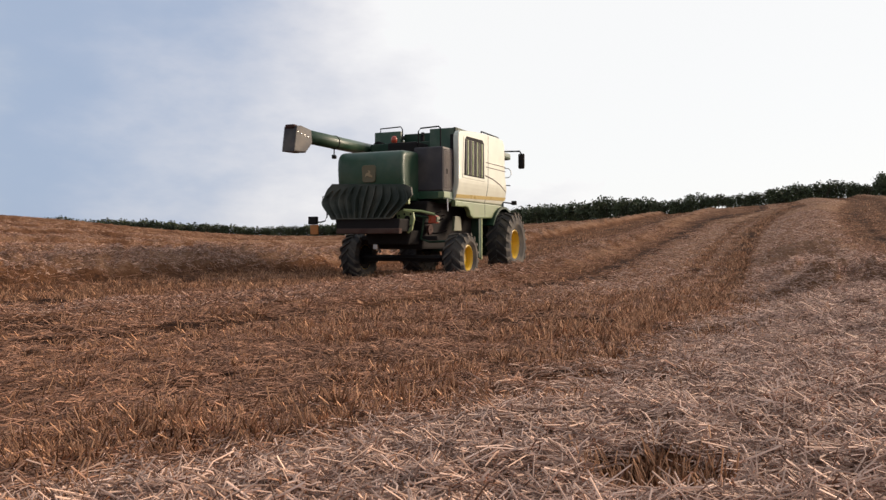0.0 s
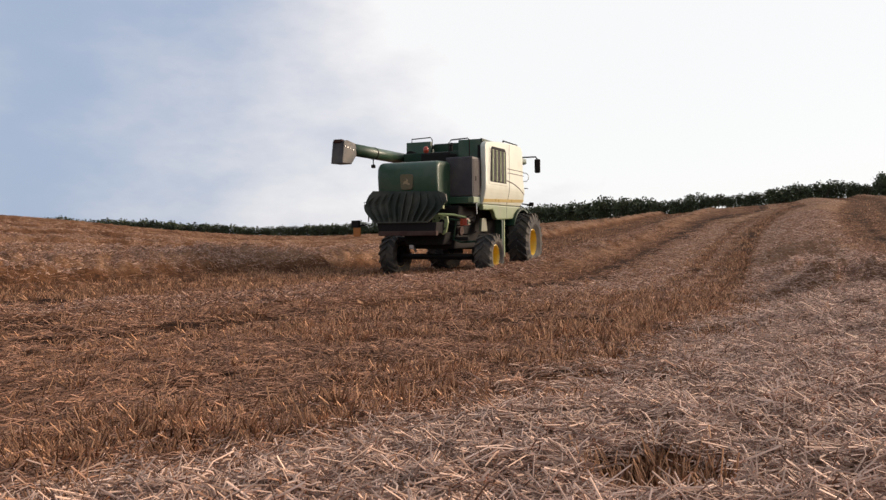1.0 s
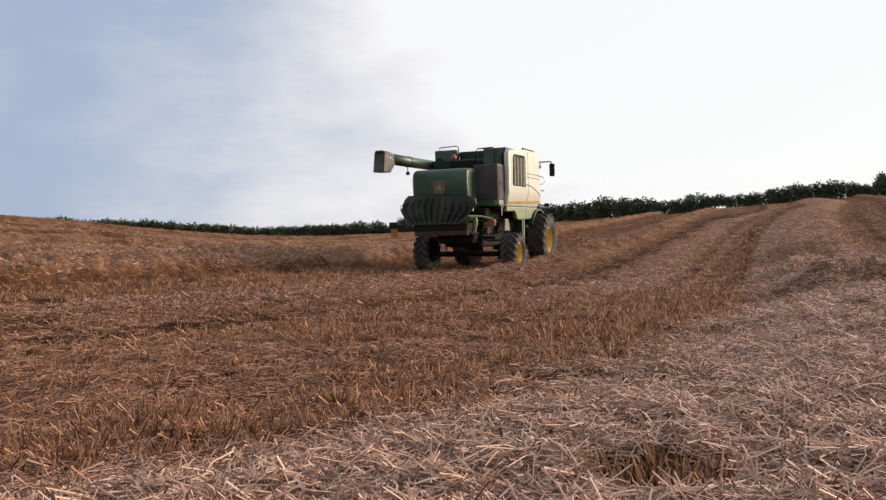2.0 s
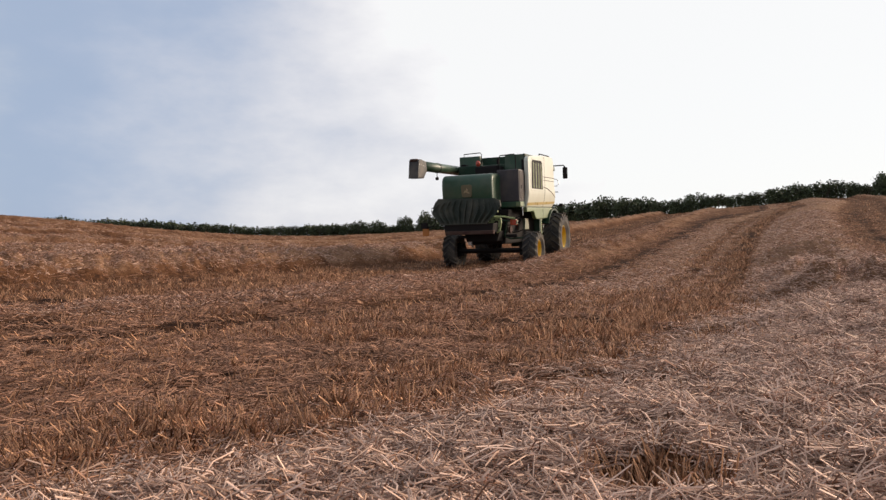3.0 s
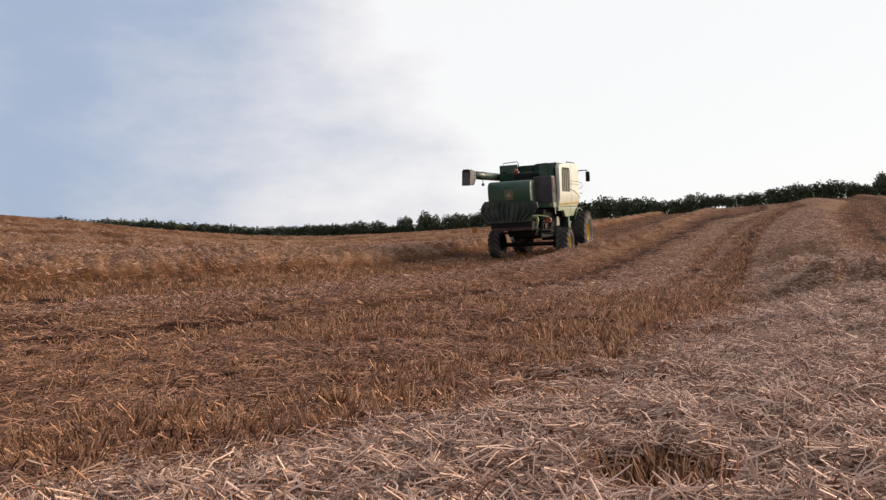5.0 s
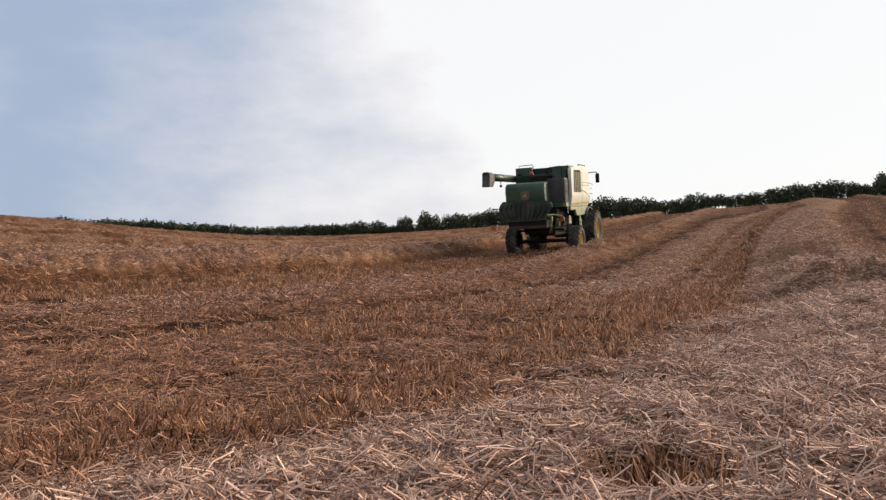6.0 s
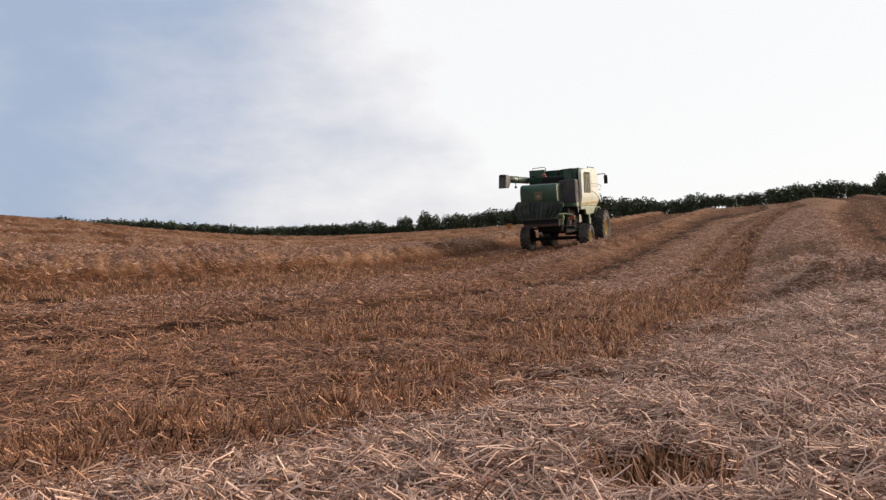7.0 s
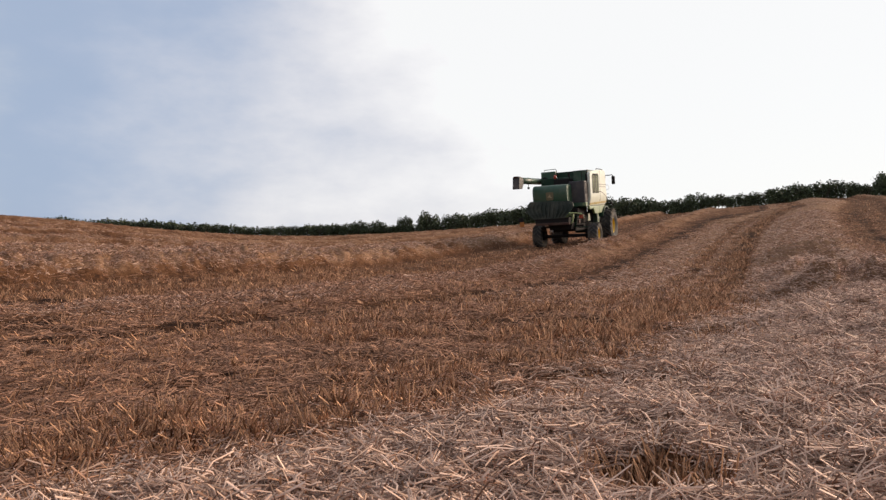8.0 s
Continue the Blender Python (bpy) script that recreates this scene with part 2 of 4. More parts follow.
def swath(x, y):
    """How much cut straw lies here (0 to 1), and how high it is heaped."""
    u, s = lane(x, y)
    wob = 0.7 * (fbm(s * 0.22, u * 0.1) - 0.5) + 0.5 * (fbm(s * 0.9 + 31, u * 0.2, 2) - 0.5)
    w = np.zeros_like(u)
    h = np.zeros_like(u)
    for c, half, high in SWATHS:
        k = np.exp(-(np.abs((u - c + wob) / half)) ** 3)
        if c == 1.7:
            k = k * (1 - hollow(x, y))
            # heaped along its outer edge where the machine turned in
            ridge = np.exp(-(np.abs((u - 1.5 + wob) / 0.9)) ** 3) * np.clip((s - 8) / 5, 0, 1)
            h = np.maximum(h, 0.24 * ridge)
            for at, wide in ((11.8, 0.75), (17.6, 1.1), (24.5, 1.6)):
                aslant = s - at - 0.35 * (u - 1.2) + 1.6 * (fbm(u * 0.8 + at, s * 0.3, 3) - 0.5)
                h = np.maximum(h, 0.55 * np.exp(-np.abs(aslant / wide) ** 4 - np.abs((u - 1.6) / 1.3) ** 4))
        w = np.maximum(w, k)
        h = np.maximum(h, high * k * (np.clip((s - 6) / 22, 0.2, 1) if c == -5.9 else 1.0))
    # tufts lie aslant over the row
    tuft = 0.7 * (fbm(s * 2.1 + 1.2 * u, u * 2.2 - 0.7 * s, 3) - 0.5) + 1.0 * (fbm(x * 5.3 + 3, y * 5.3, 3) - 0.5)
    return w, h * np.clip(0.95 + 0.85 * tuft, 0.15, 1.9) * np.clip(0.16 + y / 9.0, 0, 1)


def bands(u):
    """Thinner streaks of litter along the rows."""
    return value_noise(u * 2.2 + 40.0, u * 0.0 + 3.0)


def ruts_and_shade(u):
    """Wheel tracks pressed between the rows; the one at -11.9 is added as a shade line at a bank's foot."""
    return sum(np.exp(-((u - c) / 0.26) ** 2) for c in (-4.0, -6.9, -9.4, -11.9, 4.2, 5.9, 9.9))


def open_track(u, s):
    """Torn-up dark soil along one wheel track, in stretches."""
    return np.exp(-((u + 3.8 + 0.5 * (fbm(s * 0.5, u * 0.0 + 2, 2) - 0.5)) / 0.5) ** 4) * np.clip(5.0 * (fbm(s * 0.45 + 12, u * 0.6, 3) - 0.31), 0, 1)


def surface(x, y):
    u, s = lane(x, y)
    w, h = swath(x, y)
    rough = (0.05 + 0.09 * np.clip(y / 14, 0, 1)) * (fbm(x * 3.6, y * 3.6, 4) - 0.5) + 0.10 * (fbm(x * 0.35 + 9, y * 0.35, 2) - 0.5) * np.clip(y / 30, 0, 1)
    return lie(x, y) + 0.11 * np.clip((y - 6) / 6, 0, 1) * np.clip(1.5 - y / 50, 0.5, 1) + h + rough - 0.05 * ruts_and_shade(u) - 0.06 * hollow(x, y)


def mesh_from(name, verts, faces):
    """A mesh of quads from two arrays."""
    me = bpy.data.meshes.new(name)
    me.vertices.add(len(verts))
    me.vertices.foreach_set("co", verts.astype(np.float32).ravel())
    me.loops.add(faces.size)
    me.loops.foreach_set("vertex_index", faces.astype(np.int32).ravel())
    me.polygons.add(len(faces))
    me.polygons.foreach_set("loop_start", np.arange(0, faces.size, 4, dtype=np.int32))
    me.update(calc_edges=True)
    me.validate()
    return me


def build_ground():
    ang = np.radians(np.concatenate([np.arange(-180, -36, 6.0), np.arange(-36, 36, 0.19), np.arange(36, 180, 6.0)]))
    rad = np.concatenate([[0.05, 0.6, 1.0], np.geomspace(1.4, 190, 440), [230, 320, 500, 900, 2500]])
    A, R = np.meshgrid(ang, rad)
    X, Y = R * np.sin(A), R * np.cos(A)
    V = np.stack([X, Y, surface(X.ravel(), Y.ravel()).reshape(X.shape)], -1).reshape(-1, 3)
    n, m = len(ang), len(rad)
    i, j = np.meshgrid(np.arange(m - 1), np.arange(n), indexing="ij")
    k = (j + 1) % n
    F = np.stack([i * n + j, (i + 1) * n + j, (i + 1) * n + k, i * n + k], -1).reshape(-1, 4)[:, ::-1]
    me = mesh_from("ground", V, F)
    me.materials.append(SOIL)
    x, y = V[:, 0], V[:, 1]
    u, s = lane(x, y)
    w, h = swath(x, y)
    chaff = strewn(x, y) * 0.9 + 0.55 * w + 0.4 * (bands(u) - 0.5) - 0.35 * np.clip(ruts_and_shade(u), 0, 1)
    chaff = np.maximum(chaff, 0.30 * standing(x, y) * (1 - 0.4 * np.clip(ruts_and_shade(u), 0, 1))) + 0.8 * (fbm(x * 0.9, y * 0.9, 3) - 0.47)
    chaff = np.maximum(chaff, np.clip(0.72 * w + 0.25 * (fbm(x * 3, y * 3, 2) - 0.5), 0, 1))
    # the last factor darkens nearer soil, as painted shade in the straw's gaps
    chaff = chaff * (1 - 0.6 * np.clip(bare(x, y), 0, 1)) * (1 - 0.85 * tram(x, y)) * (1 - 0.9 * open_track(u, s)) * np.clip((y - 1) / 12, 0.35, 1)
    me.attributes.new("chaff", "FLOAT", "POINT").data.foreach_set("value", np.clip(chaff, 0, 1).astype(np.float32))
    me.polygons.foreach_set("use_smooth", np.ones(len(F), dtype=bool))
    tagged(new("ground", me), "harvested field of brown soil, chaff and stubble", "field", kind="structure")


build_ground()


# ---- straw and stubble ----
def stalks(base, way, length, thick, sag=None, faces=3):
    """Three-sided stalks, one or two pieces long, as one array of points and quads; far ones leave out the side that lies on the ground."""
    n = len(base)
    way = way / np.linalg.norm(way, axis=1, keepdims=True)
    ref = np.where(np.abs(way[:, 2:3]) > 0.8, np.array([[1.0, 0, 0]]), np.array([[0, 0, 1.0]]))
    p = np.cross(way, ref)
    p /= np.linalg.norm(p, axis=1, keepdims=True)
    q = np.cross(way, p)
    stops = [0.0, 1.0] if sag is None else [0.0, 0.5, 1.0]
    rings = []
    for k in stops:
        mid = base + way * (length * k)[:, None]
        if sag is not None:
            mid = mid + sag * (4 * k * (1 - k))
        r = thick * (1 - 0.3 * k)
        for c in (0, 2.094, 4.189):
            rings.append(mid + (p * math.cos(c) + q * math.sin(c)) * r[:, None])
    V = np.stack(rings, 1)
    per = V.shape[1]
    one = [(3 * a + b, 3 * a + (b + 1) % 3, 3 * a + 3 + (b + 1) % 3, 3 * a + 3 + b) for a in range(len(stops) - 1) for b in range(3 - faces, 3)]
    F = (np.arange(n) * per)[:, None, None] + np.array(one)[None]
    return V.reshape(-1, 3), F.reshape(-1, 4)


def sow(n, near, far, power):
    """Places over the seen part of the field, thinning out with distance."""
    k = 2.0 - power
    y = (near ** k + RNG.random(n) * (far ** k - near ** k)) ** (1 / k)
    return (RNG.random(n) * 1.5 - 0.75) * y, y


def stuff(name, V, F, material, label, category):
    me = mesh_from(name, V, F)
    me.materials.append(material)
    return tagged(new(name, me), label, category, kind="stuff")


def build_straw():
    for n, near, far, bent in ((110000, 1.25, 5.5, True), (230000, 5.0, 20.0, False), (220000, 18.0, 48.0, False), (80000, 45.0, 115.0, False)):
        x, y = sow(n, near, far, 1.5)
        if 4 < near < 40:
            xr, yr = sow(190000, max(near, 9.0), far, 1.5)
            row = RNG.random(190000) < 0.9 * swath(xr, yr)[0] - 0.2
            x, y = np.concatenate([x, xr[row]]), np.concatenate([y, yr[row]])
            n = len(x)
        if near < 2:
            # the same litter round the standpoint, to all sides
            xa, ya = RNG.uniform(-11, 11, 60000), RNG.uniform(-8, 8, 60000)
            aside = (ya < 1.25) | (np.abs(xa) > 0.75 * ya)
            aside &= RNG.random(60000) < 1.3 - np.hypot(xa / 10, ya / 8)
            x, y = np.concatenate([x, xa[aside]]), np.concatenate([y, ya[aside]])
            n = len(x)
        w, h = swath(x, y)
        u, s = lane(x, y)
        cover = strewn(x, y) * (0.4 + 1.2 * bands(u)) + 0.8 * w - 0.25 * np.clip(ruts_and_shade(u), 0, 1) - 0.45 * open_track(u, s)
        cover = np.maximum(cover, 0.66 * np.clip(5.0 - s, 0, 1))
        cover = np.clip(cover + np.clip(0.4 + y / 20, 0, 1.0) * (fbm(x * 0.9, y * 0.9, 3) - 0.45) + 0.9 * (fbm(x * 3.4 + 11, y * 3.4, 2) - 0.5), 0.04, 1)
        cover = np.maximum(cover, 0.9 * np.clip(1.6 * w - 0.3, 0, 1) * (y > 4))
        # litter is also thinned on the far left, for that sunlit orange
        cover = cover * (1 - 0.8 * bare(x, y)) * (1 - 0.98 * np.clip(3.0 * hollow(x, y), 0, 1)) * (1 - 0.96 * tram(x, y)) * np.where((x < -0.36 * y) & (y > 45), 0.6, 1.0)
        keep = RNG.random(n) < cover
        x, y, w, u, s = x[keep], y[keep], w[keep], u[keep], s[keep]
        n = len(x)
        grow = np.clip(y / 4.5, 1, 3) ** 0.60 * np.clip(y / 13.5, 1, 99) ** 0.42
        length = (0.028 + 0.155 * RNG.random(n) ** 2.4) * grow ** 0.38
        turn = RNG.random(n) * 2 * math.pi
        tilt = RNG.normal(0.06, 0.22 + 0.16 * w, n) * np.clip(20 / y, 0.4, 1)
        way = np.stack([np.cos(turn) * np.cos(tilt), np.sin(turn) * np.cos(tilt), np.sin(tilt)], 1)
        base = np.stack([x, y, surface(x, y) + 0.006 + 0.05 * RNG.random(n) * (0.3 + w)], 1)
        thick = (0.0014 + 0.0024 * RNG.random(n) ** 1.3) * grow ** 0.83
        fresh = ((u + RNG.normal(0, 0.4, n) > 0.02) & (y + RNG.normal(0, 4, n) < 15)) | (RNG.random(n) < 0.45 * paler(u, s)) | ((w > 0.45) & (RNG.random(n) < np.where(np.abs(u + 5.9) < 2, 0.2, 0.5)))
        for pick, material, label in ((fresh, STRAW, "loose pale dry straw lying in a thick swath"), (~fresh, STRAW_OLD, "brown chopped straw littered over the stubble")):
            m = int(pick.sum())
            sag = RNG.normal(0, 0.10, (m, 3)) * length[pick, None] * np.array([[1, 1, 0.8]]) if bent else None
            V, F = stalks(base[pick] - way[pick] * (length[pick] * 0.5)[:, None], way[pick], length[pick], thick[pick], sag, 2)
            stuff("straw_litter", V, F, material, label, "straw")


def build_stubble():
    for n, near, far, stems in ((10000, 1.25, 6.0, 8), (33000, 5.5, 22.0, 5), (30000, 20.0, 50.0, 3), (12000, 45.0, 110.0, 3)):
        x, y = sow(n, near, far, 1.5)
        if near > 15:
            # more tufts along the wheel lines
            xt, yt = sow(150000, near, far, 1.5)
            line = RNG.random(150000) < tram(xt, yt)
            x, y = np.concatenate([x, xt[line]]), np.concatenate([y, yt[line]])
            n = len(x)
        if near < 2:
            x[:90], y[:90] = 0.60 + RNG.normal(0, 0.06, 90), 2.0 + RNG.normal(0, 0.05, 90)
        u, s = lane(x, y)
        row = np.round(u / 0.14) * 0.14
        shift = (row - u) * np.where(y < 16, 0.8, 0.0)
        x, y = x + SIDE[0] * shift, y + SIDE[1] * shift
        w, h = swath(x, y)
        u, s = lane(x, y)
        tuft = fbm(u * 3.4, s * 1.7, 3)
        keep = RNG.random(n) < np.clip((standing(x, y) * (1 - 0.85 * w) * np.where(s < 4.5, 0.7, 1.0) + 3 * hollow(x, y)) * (1 - 0.9 * bare(x, y)) * np.clip((tuft - 0.38) * 6.5, 0.04, 1) * np.clip(1.5 - 1.1 * bands(u), 0.3, 1) * (1 - 0.75 * np.clip(ruts_and_shade(u), 0, 1)) * (1 - 0.9 * open_track(u, s)), 0, 1)
        if near < 2:
            keep[:90] = True
        x, y, u = x[keep], y[keep], u[keep]
        # each tuft: several stems that splay from one root
        lean = np.repeat(RNG.normal(0, 0.46, (len(x), 2)), stems, 0)
        high = np.repeat((0.6 + 0.8 * RNG.random(len(x))) * (1 + 1.0 * hollow(x, y)), stems)
        x, y = np.repeat(x, stems), np.repeat(y, stems)
        n = len(x)
        grow = np.clip(y / 4.5, 1, 99) ** 0.60 * np.clip(y / 22, 1, 9) ** 0.2
        splay = RNG.normal(0, 1, (n, 2))
        x, y = x + splay[:, 0] * 0.016 * grow, y + splay[:, 1] * 0.016 * grow
        length = (0.025 + 0.068 * RNG.random(n)) * high * np.clip(grow, 1, 1.3)
        way = np.stack([lean[:, 0] + 0.5 * splay[:, 0], lean[:, 1] + 0.5 * splay[:, 1], np.ones(n)], 1)
        base = np.stack([x, y, surface(x, y) - 0.01], 1)
        V, F = stalks(base, way, length, (0.0018 + 0.0022 * RNG.random(n)) * grow, None, 2)
        stuff("stubble", V, F, STUBBLE, "standing orange-brown cereal stubble in drill rows", "stubble")


build_straw()
build_stubble()


# ---- mesh helpers ----
def part(name, bm, material, parent, label="", smooth=False):
    me = bpy.data.meshes.new(name)
    bmesh.ops.recalc_face_normals(bm, faces=bm.faces)
    bm.to_mesh(me)
    bm.free()
    me.materials.append(material)
    if smooth:
        me.polygons.foreach_set("use_smooth", np.ones(len(me.polygons), dtype=bool))
    ob = new(name, me)
    ob.parent = parent
    return tagged(ob, label)


def block(x0, x1, y0, y1, z0, z1, bevel=0.02, bm=None, taper=(0, 0), seg=2):
    """A box with rounded edges; taper: how far the top is drawn in sideways and lengthways."""
    bm = bm or bmesh.new()
    tmp = bmesh.new()
    c = [(x0, y0, z0), (x1, y0, z0), (x1, y1, z0), (x0, y1, z0)]
    tx, ty = taper
    d = [(x0 + tx, y0 + ty, z1), (x1 - tx, y0 + ty, z1), (x1 - tx, y1 - ty, z1), (x0 + tx, y1 - ty, z1)]
    v = [tmp.verts.new(p) for p in c + d]
    for f in ((3, 2, 1, 0), (4, 5, 6, 7), (0, 1, 5, 4), (1, 2, 6, 5), (2, 3, 7, 6), (3, 0, 4, 7)):
        tmp.faces.new([v[i] for i in f])
    if bevel:
        bmesh.ops.bevel(tmp, geom=tmp.edges[:], offset=bevel, segments=seg, profile=0.6, affect="EDGES")
    return absorb(bm, tmp)


def absorb(bm, tmp):
    me = bpy.data.meshes.new("tmp")
    tmp.to_mesh(me)
    tmp.free()
    bm.from_mesh(me)
    bpy.data.meshes.remove(me)
    return bm


def plate(outline, axis, a, b, bevel=0.012, bm=None, seg=2):
    """A flat outline pushed out along an axis (0, 1 or 2) from a to b. The outline lists the other two coordinates."""
    bm = bm or bmesh.new()
    tmp = bmesh.new()

    def at(p, k):
        c = list(p)
        c.insert(axis, k)
        return tmp.verts.new(c)
    lo, hi = [at(p, a) for p in outline], [at(p, b) for p in outline]
    n = len(outline)
    tmp.faces.new(lo[::-1])
    tmp.faces.new(hi)
    for i in range(n):
        tmp.faces.new([lo[i], lo[(i + 1) % n], hi[(i + 1) % n], hi[i]])
    bmesh.ops.recalc_face_normals(tmp, faces=tmp.faces)
    if bevel:
        edges = [e for e in tmp.edges if abs(e.verts[0].co[axis] - e.verts[1].co[axis]) < 1e-6]
        bmesh.ops.bevel(tmp, geom=edges, offset=bevel, segments=seg, profile=0.6, affect="EDGES")
    return absorb(bm, tmp)


def tube(points, r, bm=None, sides=8, r2=None, closed=True):
    """A round bar along a line of points; r2: radius at its end."""
    bm = bm or bmesh.new()
    pts = [Vector(p) for p in points]
    rings = []
    for i, p in enumerate(pts):
        d = (pts[min(i + 1, len(pts) - 1)] - pts[max(i - 1, 0)]).normalized()
        ref = Vector((0, 0, 1)) if abs(d.z) < 0.9 else Vector((1, 0, 0))
        a = d.cross(ref).normalized()
        b = d.cross(a)
        k = r + ((r2 if r2 is not None else r) - r) * i / (len(pts) - 1)
        rings.append([bm.verts.new(p + (a * math.cos(t) + b * math.sin(t)) * k) for t in np.linspace(0, 2 * math.pi, sides, endpoint=False)])
    for q, s in zip(rings, rings[1:]):
        for i in range(sides):
            bm.faces.new([q[i], q[(i + 1) % sides], s[(i + 1) % sides], s[i]])
    if closed:
        bm.faces.new(rings[0][::-1])
        bm.faces.new(rings[-1])
    return bm


def spin(profile, sides=32, bm=None):
    """A ring about the x axis from a closed profile of (x, radius)."""
    bm = bm or bmesh.new()
    rings = [[bm.verts.new((x, r * math.cos(t), r * math.sin(t))) for x, r in profile] for t in np.linspace(0, 2 * math.pi, sides, endpoint=False)]
    n = len(profile)
    for a in range(sides):
        p, q = rings[a], rings[(a + 1) % sides]
        for i in range(n):
            bm.faces.new([p[i], p[(i + 1) % n], q[(i + 1) % n], q[i]])
    return bm


def arc(cx, cy, r, a0, a1, n=6):
    return [(cx + r * math.cos(radians(t)), cy + r * math.sin(radians(t))) for t in np.linspace(a0, a1, n)]


# ---- the harvester: x to its own right, y ahead, z up from the ground under the rear axle ----
FRONT_R, REAR_R, WHEELBASE = 0.90, 0.60, 3.62


def wheel(name, radius, width, rim, lugs, parent, x, y, side, label):
    """A tractor wheel, its axle along x; side: +1 where the outer face looks to the right."""
    w = width / 2
    hub = part(name, tube([(-side * w * 0.5, 0, 0), (side * w * 0.26, 0, 0)], rim * 0.34, sides=20), YELLOW, parent, label)
    hub.location = (x, y, radius)
    r = radius - 0.045
    prof = [(-w * 0.72, rim), (-w * 0.98, rim + (r - rim) * 0.35), (-w, rim + (r - rim) * 0.65), (-w * 0.82, r - 0.015), (-w * 0.4, r), (w * 0.4, r), (w * 0.82, r - 0.015), (w, rim + (r - rim) * 0.65), (w * 0.98, rim + (r - rim) * 0.35), (w * 0.72, rim)]
    part("tyre", spin(prof, 40), RUBBER, hub, "black rubber tyre with chevron lugs")
    for s in (-1, 1):
        bm = bmesh.new()
        sweep, thick = 1.15 * 2 * math.pi / lugs, 0.30 * 2 * math.pi / lugs
        pts = []
        for f, hx in ((0.0, 0.02), (0.45, 0.5), (0.85, 0.9), (1.0, 1.03)):
            rr = radius - 0.004 if f < 0.9 else rim + (r - rim) * 0.62 + 0.02
            low = r - 0.03 if f < 0.9 else rim + (r - rim) * 0.6
            for rad_, dt in ((low, 0), (rr, 0.02), (rr, thick), (low, thick)):
                t = sweep * f * 0.9 + dt
                pts.append(bm.verts.new((s * hx * w, rad_ * math.cos(t), rad_ * math.sin(t))))
        for g in range(3):
            for i in range(4):
                bm.faces.new([pts[4 * g + i], pts[4 * g + (i + 1) % 4], pts[4 * g + 4 + (i + 1) % 4], pts[4 * g + 4 + i]])
        bm.faces.new(pts[:4])
        bm.faces.new(pts[-4:][::-1])
        lug = part("lug", bm, RUBBER, hub)
        for k in range(lugs):
            if k:
                lug = new("lug", lug.data)
                lug.parent = hub
            lug.rotation_euler = (2 * math.pi * (k + (0.5 if s > 0 else 0)) / lugs, 0, 0)
    o = side
    bm = spin([(o * w * 0.70, rim + 0.012), (o * w * 0.74, rim - 0.02), (o * w * 0.55, rim - 0.05), (o * w * 0.16, rim * 0.80), (o * w * 0.10, rim * 0.35), (o * w * 0.06, rim * 0.35), (o * w * 0.10, rim * 0.82), (-o * w * 0.7, rim - 0.03), (-o * w * 0.7, rim + 0.012)], 36)
    disc = part("rim", bm, YELLOW, hub, "dusty yellow steel rim", smooth=False)
    bm = bmesh.new()
    for k in range(8):
        t = k * math.pi / 4
        tube([(o * w * 0.02, rim * 0.22 * math.cos(t), rim * 0.22 * math.sin(t)), (o * w * 0.29, rim * 0.22 * math.cos(t), rim * 0.22 * math.sin(t))], 0.018, bm, 6)
    part("wheel_nuts", bm, STEEL, hub)
    part("brake_drum", spin([(-o * w * 0.72, 0.02), (-o * w * 0.72, rim * 0.97), (-o * w * 0.5, rim * 0.97), (-o * w * 0.5, 0.02)], 24), BLACK, hub)
    return hub


